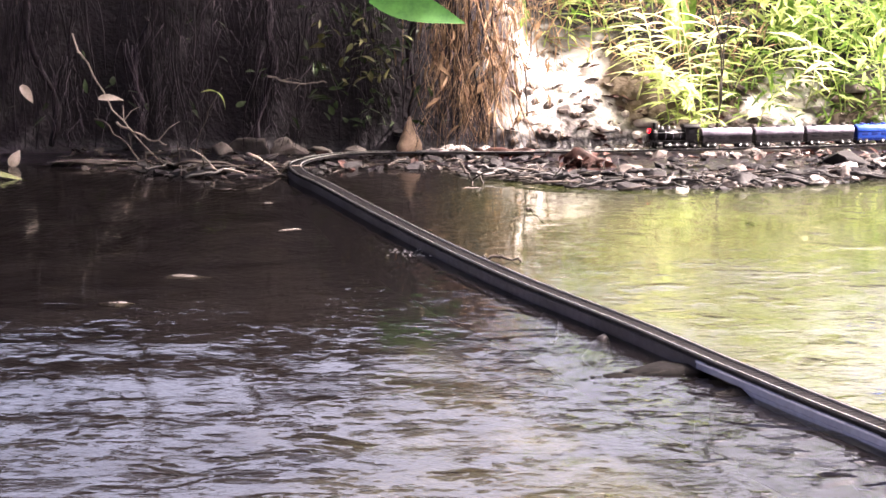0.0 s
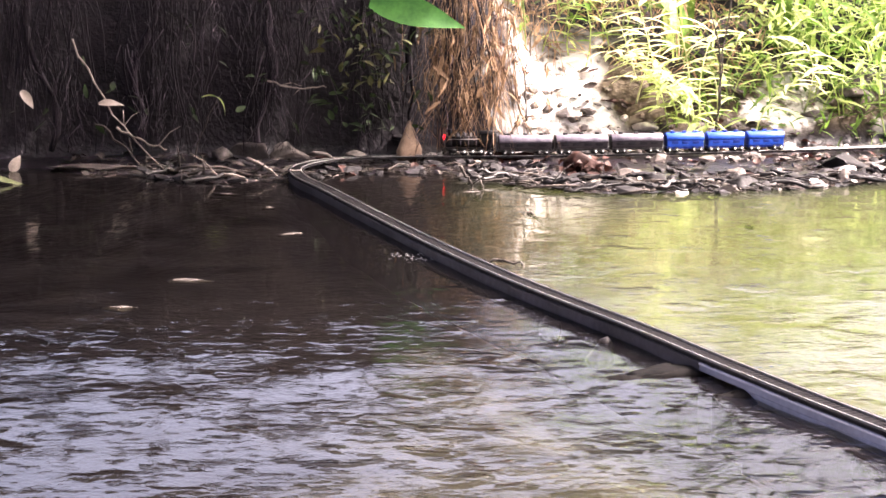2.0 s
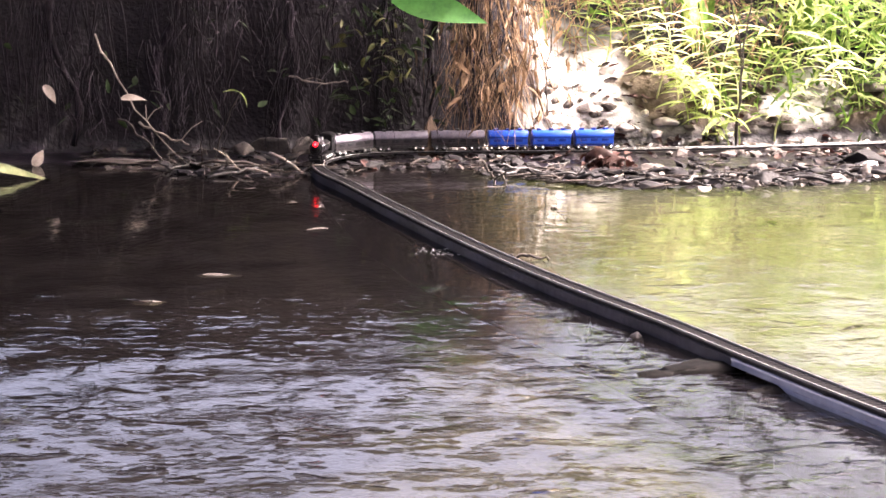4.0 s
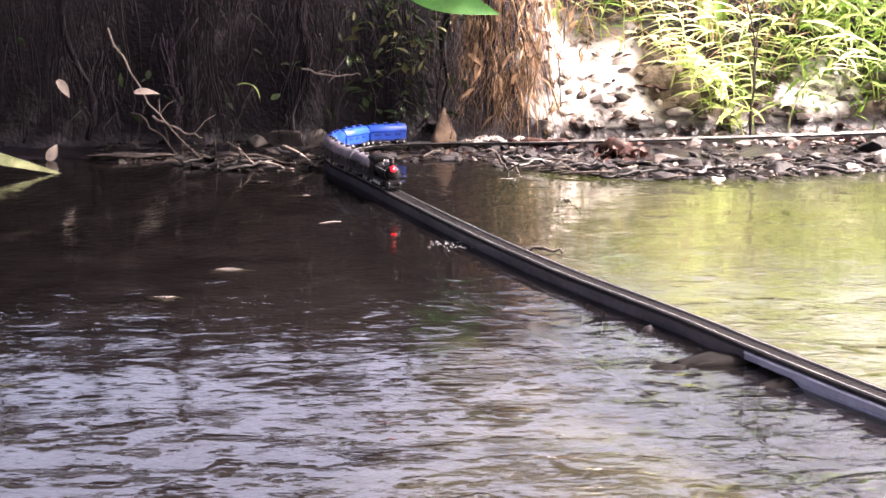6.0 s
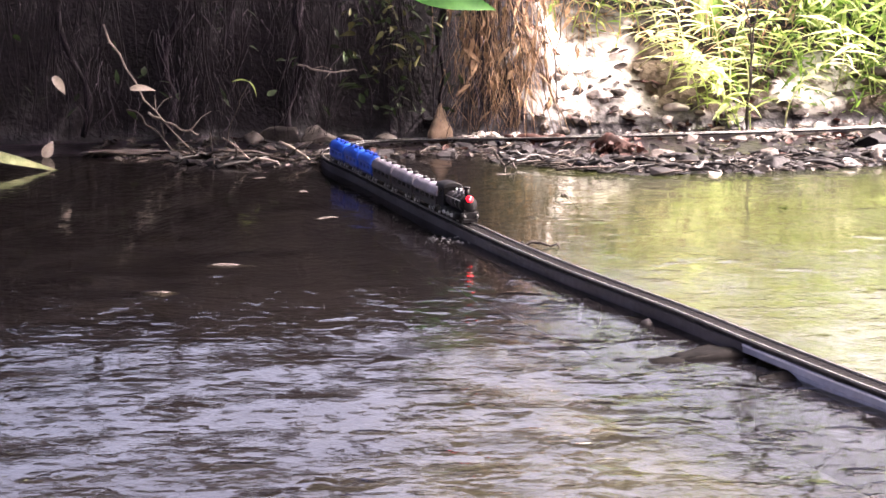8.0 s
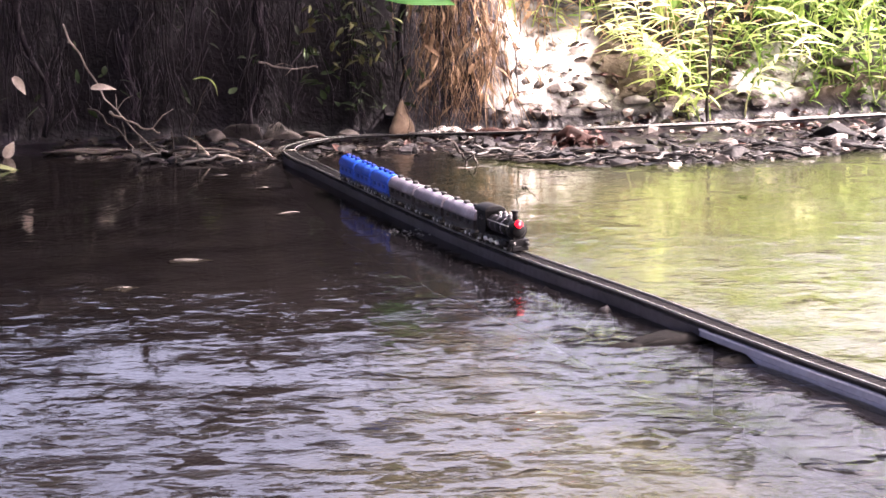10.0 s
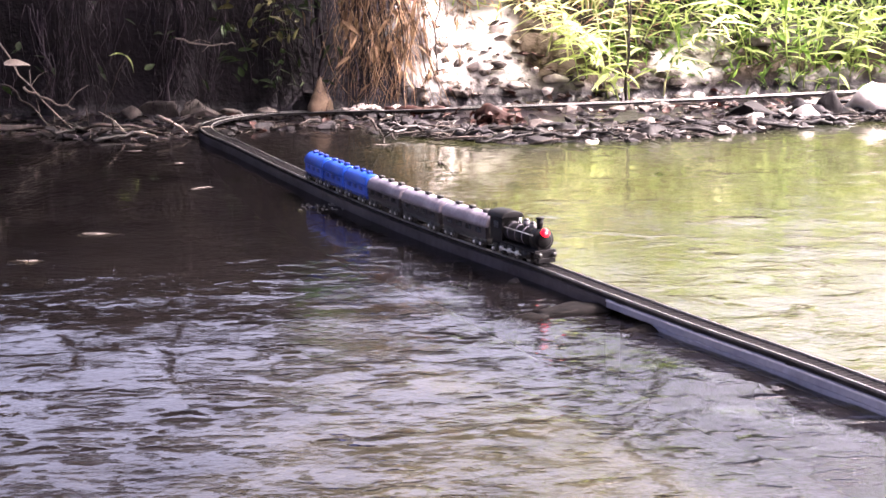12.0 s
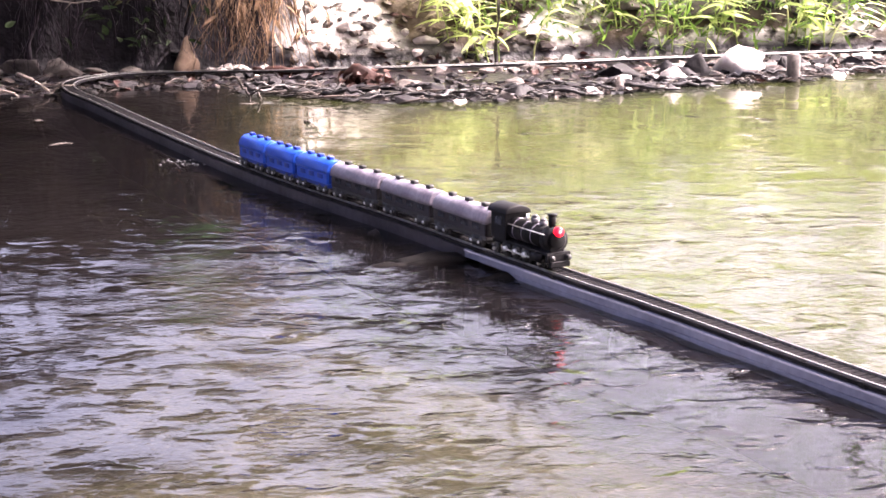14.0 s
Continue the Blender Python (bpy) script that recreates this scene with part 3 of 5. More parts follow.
def coach(length, body_mat, roof_mat, low_mat, label, windows):
    """A short toy coach: frame, body, arched roof with vents, windows, bogies and couplings."""
    thing = new("coach")
    tagged(thing, label, "train car", "cars of the toy train")
    L = length - 0.014
    bm = bmesh.new()
    box(bm, 0, 0, 0.0155, L, 0.036, 0.007, 0.0015)
    part("underframe", bm, low_mat, thing)
    bm = bmesh.new()
    box(bm, 0, 0, 0.0310, L - 0.002, 0.040, 0.024, 0.0025)
    body = part("body", bm, body_mat, thing, smooth=False)
    bm = bmesh.new()
    arched(bm, L + 0.002, 0.0425, 0.0400, 0.0455, 0.0185)
    roof = part("roof", bm, roof_mat, thing)
    for x in (-0.31, 0.0, 0.31):
        bm = bmesh.new()
        box(bm, x * L, 0, 0.066, 0.014, 0.010, 0.007, 0.002)
        part("roof_vent", bm, low_mat, roof)
    for x in (-0.5, 0.5):
        bm = bmesh.new()
        box(bm, x * (L - 0.001), 0, 0.038, 0.003, 0.030, 0.034, 0.001)
        part("gangway", bm, low_mat, thing)
    for i in range(windows):
        for side in (-1, 1):
            bm = bmesh.new()
            box(bm, (i + 0.5 - windows / 2) * (L - 0.02) / windows, side * 0.0202, 0.0330, (L - 0.02) / windows * 0.62, 0.0012, 0.009, 0.0004)
            part("window", bm, GLASS if body_mat is DARK else low_mat, body)
    for x in (-0.33, 0.33):
        bm = bmesh.new()
        box(bm, x * L, 0, 0.0105, 0.040, 0.024, 0.006, 0.001)
        for side in (-1, 1):
            box(bm, x * L, side * 0.0215, 0.0095, 0.036, 0.002, 0.006, 0.0006)
        part("bogie", bm, COAL, thing)
        for d in (-0.012, 0.012):
            wheel_set(thing, x * L + d)
    for side in (-1, 1):
        bm = bmesh.new()
        box(bm, side * (L / 2 + 0.004), 0, 0.012, 0.012, 0.006, 0.003, 0.0005)
        part("coupling", bm, COAL, thing)
    return thing


def locomotive():
    """A black toy steam engine; x points ahead, its front buffer at x = 0.085."""
    thing = new("locomotive")
    tagged(thing, "black plastic toy steam locomotive with a glowing red headlamp", "locomotive")
    def add(name, mat, *shapes, smooth=True, label="", under=None):
        bm = bmesh.new()
        for kind, args in shapes:
            (box if kind == "box" else rod)(bm, *args)
        return part(name, bm, mat, under or thing, label, smooth)
    add("frame", BLACK, ("box", (0, 0, 0.018, 0.160, 0.030, 0.008, 0.001)), smooth=False)
    add("running_board", BLACK, ("box", (0.008, 0, 0.0245, 0.150, 0.043, 0.004, 0.001)), smooth=False)
    boiler = add("boiler", BLACK, ("rod", ((-0.035, 0, 0.044), (0.060, 0, 0.044), 0.0175, 0.0175, 24)))
    for x in (-0.02, 0.005, 0.03):
        add("boiler_band", GREY, ("rod", ((x - 0.001, 0, 0.044), (x + 0.001, 0, 0.044), 0.0180, 0.0180, 24)), under=boiler)
    smoke = add("smokebox", BLACK, ("rod", ((0.058, 0, 0.044), (0.078, 0, 0.044), 0.0195, 0.0195, 24)), ("rod", ((0.078, 0, 0.044), (0.082, 0, 0.044), 0.0165, 0.012, 20)))
    add("saddle", BLACK, ("box", (0.066, 0, 0.028, 0.026, 0.026, 0.018, 0.002)), smooth=False)
    add("chimney", BLACK, ("rod", ((0.064, 0, 0.060), (0.064, 0, 0.080), 0.0055, 0.0062, 14)), ("rod", ((0.064, 0, 0.080), (0.064, 0, 0.083), 0.0078, 0.0078, 14)))
    for x, h in ((0.040, 0.072), (0.018, 0.074)):
        add("steam_dome", DOME, ("rod", ((x, 0, 0.058), (x, 0, h - 0.004), 0.0068, 0.0064, 14)), ("rod", ((x, 0, h - 0.004), (x, 0, h), 0.0064, 0.003, 14)))
    add("whistle", STEEL, ("rod", ((0.052, 0.004, 0.060), (0.052, 0.004, 0.074), 0.0018, 0.0018, 8)))
    add("safety_valve", STEEL, ("rod", ((-0.004, 0, 0.060), (-0.004, 0, 0.071), 0.003, 0.0022, 8)))
    for side in (-1, 1):
        add("handrail", STEEL, ("rod", ((-0.030, side * 0.0185, 0.053), (0.070, side * 0.0185, 0.053), 0.0008, 0.0008, 6)))
    cab = add("cab", BLACK, ("box", (-0.055, 0, 0.046, 0.042, 0.043, 0.042, 0.002)), smooth=False)
    bm = bmesh.new()
    arched(bm, 0.054, 0.048, 0.0668, 0.069, 0.011)
    roof = part("cab_roof", bm, BLACK, thing)
    roof.location.x = -0.056
    for side in (-1, 1):
        add("cab_window", GLASS, ("box", (-0.053, side * 0.0217, 0.055, 0.018, 0.0014, 0.013, 0.0004)), under=cab, smooth=False)
    lamp = add("headlamp", LAMP, ("rod", ((0.079, 0, 0.058), (0.0855, 0, 0.058), 0.0080, 0.0072, 18)), label="glowing red headlamp")
    add("lamp_core", GLOW, ("rod", ((0.0855, 0, 0.058), (0.0868, 0, 0.058), 0.0030, 0.0022, 12)), under=lamp)
    beam = add("buffer_beam", BLACK, ("box", (0.081, 0, 0.018, 0.005, 0.044, 0.012, 0.001)), smooth=False)
    for side in (-1, 1):
        add("buffer", COAL, ("rod", ((0.083, side * 0.015, 0.019), (0.090, side * 0.015, 0.019), 0.0032, 0.0045, 12)), under=beam)
        add("cylinder", BLACK, ("rod", ((0.044, side * 0.020, 0.016), (0.068, side * 0.020, 0.016), 0.0075, 0.0075, 14)))
        add("side_rod", STEEL, ("box", (-0.002, side * 0.0225, 0.0125, 0.075, 0.0015, 0.0025, 0.0004)), smooth=False)
        add("cab_step", COAL, ("box", (-0.060, side * 0.019, 0.014, 0.014, 0.004, 0.008, 0.0006)), smooth=False)
    add("cowcatcher", BLACK, ("box", (0.085, 0, 0.0085, 0.006, 0.036, 0.009, 0.0015)), smooth=False)
    for x in (-0.035, -0.008, 0.019):
        wheel_set(thing, x, 0.0125)
    for x in (-0.066, 0.060):
        wheel_set(thing, x, 0.0075)
    return thing


loco = locomotive()
cars = []
first = coach(0.184, DARK, GREY, COAL, "dark toy train coach with a grey arched roof", 4)
blue = coach(0.140, BLUE, BLUE, NAVY, "bright blue plastic toy train car with arched roof", 3)
behind = 0.172
for k in range(3):
    cars.append((first if k == 0 else copy_thing(first, Matrix()), behind + 0.092, 0.120))
    behind += 0.184
for k in range(3):
    cars.append((blue if k == 0 else copy_thing(blue, Matrix()), behind + 0.070, 0.092))
    behind += 0.140

# ---- bank: roots, straw and twigs ----
rng = random.Random(7)


def strand(x, y, z0, z1, r, sway=0.03):
    n = 6
    pts, a, b = [], rng.uniform(-sway, sway), rng.uniform(-sway, sway)
    for i in range(n):
        t = i / (n - 1)
        pts.append((x + a * t + 0.012 * math.sin(5 * t + x * 40), y + b * t * 0.6 - 0.02 * t, z0 + (z1 - z0) * t))
    return tube(pts, [r * (1 - 0.75 * i / (n - 1)) for i in range(n)], 3)


bits = []
for i in range(1500):
    x = rng.uniform(-2.1, 0.14)
    clump = noise.noise(Vector((x * 7, 3, 0))) + 0.5 * noise.noise(Vector((x * 23, 5, 0)))
    if rng.random() > 0.36 + clump * 1.5:
        continue
    y = 5.38 - rng.uniform(0, 0.12) + 0.06 * noise.noise(Vector((x * 5, 0, 6)))
    top = rng.uniform(0.35, 0.92)
    bits.append((*strand(x, y, top, max(0.05, top - rng.uniform(0.15, 0.6)), rng.choice((0.0008, 0.0012, 0.002, 0.004)), 0.07), Matrix()))
fibres = []
shag = random.Random(12)
while len(fibres) < 900:
    x = shag.uniform(-2.1, 0.16)
    z = shag.uniform(0.12, 0.85)
    if noise.noise(Vector((x * 6, z * 3, 11))) < shag.uniform(-0.25, 0.35):
        continue
    y = 5.33 - shag.uniform(0, 0.10)
    fibres.append((*strand(x, y, z, max(0.06, z - shag.uniform(0.05, 0.22)), shag.choice((0.0008, 0.0012, 0.002)), 0.03), Matrix()))
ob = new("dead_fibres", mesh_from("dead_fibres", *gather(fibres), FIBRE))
tagged(ob, "grey-brown dead fibres hanging in tufts over the bank, darkened for shade", "roots", kind="stuff")
for x, r, top, foot in ((-1.60, 0.016, 0.95, 0.10), (-1.27, 0.018, 0.95, 0.05), (-0.98, 0.015, 0.95, 0.06), (-0.62, 0.017, 0.95, 0.07), (-0.12, 0.014, 0.9, 0.12)):
    pts = [(x + 0.10 * noise.noise(Vector((x * 9, k * 0.21, 1))) + 0.02 * noise.noise(Vector((x * 9, k * 0.9, 4))), 5.37 + 0.02 * noise.noise(Vector((x, k * 0.5, 2))), top + (foot - top) * k / 15) for k in range(16)]
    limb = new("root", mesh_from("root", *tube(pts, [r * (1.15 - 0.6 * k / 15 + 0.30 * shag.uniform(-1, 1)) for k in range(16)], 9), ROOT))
    tagged(limb, "thick brown root with the bank's shade put into its colour", "root", "thick roots of the bank")
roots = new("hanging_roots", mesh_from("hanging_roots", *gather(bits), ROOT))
tagged(roots, "brown roots and dead creepers hanging over the earth bank, darkened for shade", "roots", kind="stuff")

bits = []
for i in range(330):
    x = min(0.34, max(-0.16, rng.gauss(0.10, 0.10)))
    if noise.noise(Vector((x * 30, 2, 0))) < -0.25:
        continue
    y = 5.39 - rng.uniform(0, 0.13) + max(0, x - 0.1) * 0.25
    top = rng.uniform(0.25, 0.88)
    bits.append((*strand(x, y, top, max(0.06, top - rng.uniform(0.15, 0.55)), rng.choice((0.0007, 0.001, 0.0016, 0.003)), 0.13), Matrix()))
    if i % 2 == 0:
        v, f = blade(rng.uniform(0.03, 0.08), rng.uniform(0.008, 0.02), rng.uniform(0, 0.6), 0.4, 4)
        bits.append((v, f, pose(x, y - 0.02, top * rng.uniform(0.5, 1), rng.uniform(-60, 60), rng.uniform(20, 90), rng.uniform(0, 360))))
straw = new("dry_straw", mesh_from("dry_straw", *gather(bits), STRAW))
tagged(straw, "sunlit curtain of dry orange straw on the bank", "straw", kind="stuff")


def bent(name, points, r0, r1, mat, label, category, group="", side_twigs=0):
    """A crooked branch through points, with a few side twigs."""
    pts = []
    for a, b in zip(points, points[1:]):
        for k in range(5):
            p = Vector(a).lerp(Vector(b), k / 5)
            j = 0.006
            pts.append(p + Vector((rng.uniform(-j, j), rng.uniform(-j, j), rng.uniform(-j, j))))
    pts.append(Vector(points[-1]))
    r0, r1 = r0 * 0.7, r1 * 0.6
    thing = new(name, mesh_from(name, *tube(pts, [r0 + (r1 - r0) * i / (len(pts) - 1) for i in range(len(pts))], 7), mat))
    tagged(thing, label, category, group)
    for k in range(side_twigs):
        a = pts[rng.randrange(2, len(pts) - 1)]
        b = a + Vector((rng.uniform(-0.09, 0.09), rng.uniform(-0.05, 0.02), rng.uniform(-0.02, 0.09)))
        ob = new("side_twig", mesh_from("side_twig", *tube([a, a.lerp(b, 0.5) + Vector((0, 0, 0.01)), b], [r1 * 0.9, r1 * 0.7, r1 * 0.4], 5), mat))
        ob.parent = thing
    return thing


bent("branch", [(-1.166, 5.2, 0.42), (-1.041, 5.18, 0.19), (-0.858, 5.08, 0.02)], 0.0040, 0.0028, PALETWIG, "thin pale dead branch leaning from the bank to the water", "branch", "dead branches", 3)
bent("branch", [(-1.02, 5.15, 0.145), (-0.93, 5.13, 0.11), (-0.862, 5.12, 0.085)], 0.006, 0.003, PALETWIG, "short bleached branch propped on the bank", "branch", "dead branches", 1)
bent("branch", [(-1.08, 5.12, 0.17), (-0.98, 5.08, 0.09), (-0.90, 5.02, 0.005)], 0.005, 0.003, TWIG, "brown dead branch leaning down to the water", "branch", "dead branches", 2)
bent("branch", [(-0.56, 5.27, 0.285), (-0.45, 5.26, 0.265), (-0.372, 5.26, 0.268)], 0.0045, 0.003, PALETWIG, "bleached twig sticking out of the dark bank", "branch", "dead branches", 2)
bent("branch", [(-0.60, 4.97, 0.075), (-0.53, 4.93, 0.05), (-0.46, 4.87, 0.012)], 0.009, 0.005, PALETWIG, "pale stick lying across the water's edge", "stick", "driftwood", 1)
bent("branch", [(-0.72, 4.92, 0.035), (-0.60, 4.88, 0.03), (-0.53, 4.85, 0.008)], 0.008, 0.005, PALETWIG, "pale stick lying across the water's edge", "stick", "driftwood", 1)
bent("branch", [(-0.80, 4.95, 0.03), (-0.66, 4.93, 0.045), (-0.55, 4.92, 0.03)], 0.008, 0.006, TWIG, "dark wet stick beside the track bend", "stick", "driftwood", 2)
bent("branch", [(-0.90, 5.02, 0.012), (-0.78, 5.0, 0.05), (-0.62, 4.98, 0.035)], 0.010, 0.006, TWIG, "dark wet stick beside the track bend", "stick", "driftwood", 2)
bent("branch", [(0.62, 4.76, 0.03), (0.78, 4.72, 0.022), (0.90, 4.73, 0.03)], 0.006, 0.004, TWIG, "dark twig lying on the muddy shore", "stick", "driftwood", 2)
bent("branch", [(0.24, 4.80, 0.03), (0.36, 4.70, 0.018), (0.50, 4.60, 0.004)], 0.006, 0.003, TWIG, "dark twig running from the shore into the water", "stick", "driftwood", 2)
bent("branch", [(0.13, 4.86, 0.03), (0.26, 4.77, 0.02), (0.40, 4.68, 0.003)], 0.005, 0.003, TWIG, "dark twig running from the shore into the water", "stick", "driftwood", 2)
bent("branch", [(0.215, 4.27, 0.026), (0.235, 4.255, 0.014), (0.262, 4.235, -0.012)], 0.0075, 0.005, TWIG, "dark broken stub standing out of the shallow water", "stick", "driftwood")
bent("branch", [(0.045, 4.70, 0.085), (0.075, 4.69, 0.045), (0.10, 4.68, -0.005)], 0.006, 0.005, TWIG, "dark stick stuck in the shore mud", "stick", "driftwood", 1)
bent("branch", [(0.10, 4.72, 0.06), (0.115, 4.71, 0.03), (0.105, 4.70, -0.005)], 0.005, 0.004, TWIG, "dark stick stuck in the shore mud", "stick", "driftwood")


drift = random.Random(58)
for i in range(46):
    x = drift.uniform(0.05, 2.2) if i % 9 else drift.uniform(-0.95, -0.45)
    y = shore(x) + abs(drift.gauss(0, 0.16)) - 0.03
    if min((LINE[:, 0] - x) ** 2 + (LINE[:, 1] - y) ** 2) < 0.012 or y > 5.5:
        continue
    l, a, z = drift.uniform(0.05, 0.13), drift.gauss(0, 0.5), max(LEVEL, ground_height(x, y)) + 0.006
    u, w = math.cos(a) * l, math.sin(a) * l
    bent("branch", [(x - u, y - w, z + drift.uniform(-0.006, 0.012)), (x, y, z + drift.uniform(0, 0.018)), (x + u, y + w, z + drift.uniform(-0.008, 0.012))], drift.uniform(0.005, 0.014), drift.uniform(0.004, 0.009), BLACKWOOD, "blackened wet stick lying on the muddy shore", "stick", "driftwood")


# ---- stones ----
def stone(x, y, w, d, h, mat, label, seed, name="stone", point=0.0, z=None):
    h = h if point else h * 0.6
    bm = bmesh.new()
    bmesh.ops.create_icosphere(bm, subdivisions=3, radius=1)
    cut = random.Random(seed)
    flats = [(Vector((cut.uniform(-1, 1), cut.uniform(-1, 1), cut.uniform(-0.6, 1))).normalized(), cut.uniform(0.35, 0.72)) for _ in range(11)]
    for v in bm.verts:
        for n_cut, far_cut in flats:
            over = v.co.dot(n_cut) - far_cut
            if over > 0 and not point:
                v.co -= n_cut * over
        p = v.co.copy()
        k = 1 + 0.22 * noise.noise(p * 1.3 + Vector((seed * 3.1, seed, 0))) + 0.12 * noise.noise(p * 4 + Vector((seed, 0, seed))) + 0.06 * noise.noise(p * 11 + Vector((seed, 0, seed)))
        if point and p.z > 0:
            k *= 1 - point * p.z * (1 - 0.35 * p.z)
            v.co = Vector((p.x * k * w / 2, p.y * k * d / 2, p.z * h))
        else:
            v.co = Vector((p.x * k * w / 2, p.y * k * d / 2, max(-0.5, p.z * k) * h * (1.0 if point else 0.7)))
    ob = part(name, bm, mat)
    ob.matrix_basis = pose(x, y, (ground_height(x, y) if z is None else z) + h * 0.2, 0, 0, seed * 47 % 360 if point else (seed * 47) % 60 - 30)
    tagged(ob, label, "stone", "stones on the bank")
    return ob


STONES = [(-0.72, 5.32, 0.14, 0.10, 0.10, "m"), (-0.61, 5.31, 0.17, 0.11, 0.13, "m"), (-0.50, 5.32, 0.18, 0.10, 0.105, "m"), (-0.40, 5.37, 0.12, 0.08, 0.05, "m"), (-0.27, 5.38, 0.14, 0.08, 0.055, "m"),
          (0.87, 4.74, 0.075, 0.06, 0.075, "w"), (1.19, 4.86, 0.07, 0.05, 0.075, "m"), (0.83, 4.40, 0.045, 0.03, 0.026, "w"), (1.23, 5.08, 0.20, 0.09, 0.13, "w"), (1.34, 5.08, 0.10, 0.08, 0.06, "m"),
          (1.10, 4.90, 0.13, 0.07, 0.05, "w"), (0.72, 4.82, 0.12, 0.07, 0.045, "w"), (0.98, 4.80, 0.10, 0.07, 0.05, "w"), (1.45, 5.10, 0.13, 0.10, 0.09, "w"), (1.53, 5.16, 0.12, 0.08, 0.13, "w"),
          (1.66, 5.20, 0.30, 0.12, 0.17, "p"), (1.40, 5.02, 0.13, 0.08, 0.12, "p"), (1.78, 5.28, 0.15, 0.09, 0.08, "m"), (1.84, 5.26, 0.10, 0.08, 0.14, "w"), (2.02, 5.40, 0.14, 0.10, 0.08, "w"), (1.72, 5.86, 0.26, 0.16, 0.13, "m"),
          (1.45, 5.84, 0.15, 0.10, 0.07, "m"), (2.15, 5.90, 0.18, 0.12, 0.07, "p"), (0.30, 5.48, 0.10, 0.07, 0.05, "p"), (0.42, 5.55, 0.12, 0.08, 0.06, "p"), (0.55, 5.52, 0.09, 0.07, 0.05, "p"),
          (0.36, 5.66, 0.13, 0.09, 0.07, "p"), (0.50, 5.72, 0.12, 0.08, 0.06, "p"), (0.24, 5.60, 0.10, 0.08, 0.07, "p"), (0.68, 5.56, 0.10, 0.07, 0.05, "p"), (1.05, 5.66, 0.12, 0.08, 0.05, "p"),
          (0.06, 5.36, 0.09, 0.06, 0.05, "p"), (-0.02, 5.36, 0.06, 0.05, 0.04, "p"), (1.30, 5.72, 0.12, 0.08, 0.05, "m"), (0.50, 4.84, 0.10, 0.06, 0.03, "w"), (0.60, 4.92, 0.12, 0.07, 0.04, "w")]
KINDS = {"m": (STONE, "brown-grey stone half sunk in the bank"), "w": (WETSTONE, "dark wet stone at the water's edge"), "p": (WHITESTONE, "pale sun-bleached stone on the sand")}
for i, (x, y, w, d, h, k) in enumerate(STONES):
    stone(x, y, w, d, h, *KINDS[k], i + 1)
heaped = random.Random(83)
for i in range(36):
    x = heaped.uniform(0.45, 2.3)
    y = shore(x) + abs(heaped.gauss(0, 0.20)) - 0.02
    if min((LINE[:, 0] - x) ** 2 + (LINE[:, 1] - y) ** 2) < 0.0075 or y > 5.6:
        continue
    w = heaped.uniform(0.04, 0.13)
    k = heaped.choices("wmp", (14, 2, 1))[0]
    stone(x, y, w, w * heaped.uniform(0.5, 0.8), w * heaped.uniform(0.45, 0.8), *KINDS[k], 200 + i)
slab = stone(-1.05, 5.17, 0.42, 0.10, 0.022, STONE, "flat grey stone slab lying at the waterline", 77, z=0.004)
slab.matrix_basis = pose(-1.10, 5.10, 0.033)
shoal = stone(0.085, 4.66, 0.11, 0.05, 0.010, STONE, "flat grey stone just above the water", 61, z=0.0)
shoal.matrix_basis = pose(0.085, 4.66, 0.019)

for i, (x, y, w, d) in enumerate(((-0.52, 3.37, 0.12, 0.05), (-0.63, 3.11, 0.10, 0.06), (-0.37, 3.95, 0.09, 0.05), (-0.62, 4.62, 0.11, 0.04), (-0.47, 4.36, 0.05, 0.03))):
    flat = stone(x, y, w, d, 0.016, STONE, "flat stone just breaking the surface of the stream", 90 + i, z=0.0)
    flat.matrix_basis = pose(x, y, LEVEL - 0.003)
bent("branch", [(0.09, 3.56, LEVEL + 0.003), (0.13, 3.55, LEVEL + 0.006), (0.17, 3.54, LEVEL + 0.001)], 0.006, 0.004, TWIG, "dark twig floating against the track", "stick", "driftwood")

for i, (x, y, w, h) in enumerate(((0.20, 3.03, 0.14, 0.018), (0.575, 2.16, 0.16, 0.020), (0.28, 2.85, 0.10, 0.014))):
    block = stone(x, y, w, 0.05, 0.09, WETSTONE, "black wet stone wedged under the track", 120 + i, z=0.0)
    block.matrix_basis = pose(x, y, h - 0.027, 0, 0, -65)

# added black slabs imitate the dark reflection on the water before the gap
for i, (x, y, w, d, h, turn) in enumerate(((0.365, 2.60, 0.20, 0.11, 0.008, 12), (0.450, 2.48, 0.10, 0.17, 0.004, -10), (0.27, 2.57, 0.13, 0.06, 0.003, 20))):
    dark_patch = stone(x, y, w, d, 0.05, DARKWATER, "black slab standing in for the dark reflection before the gap", 140 + i, z=0.0)
    dark_patch.matrix_basis = pose(x, y, LEVEL + h - 0.012, 0, 0, turn)

bm = bmesh.new()
rod(bm, (0, 0, -0.06), (0, 0, 0.105), 0.024, 0.021, 14)
post = part("post", bm, STONE)
post.location = (1.80, 5.05, 0.0)
tagged(post, "short grey post standing in the shallow water by the track", "post")


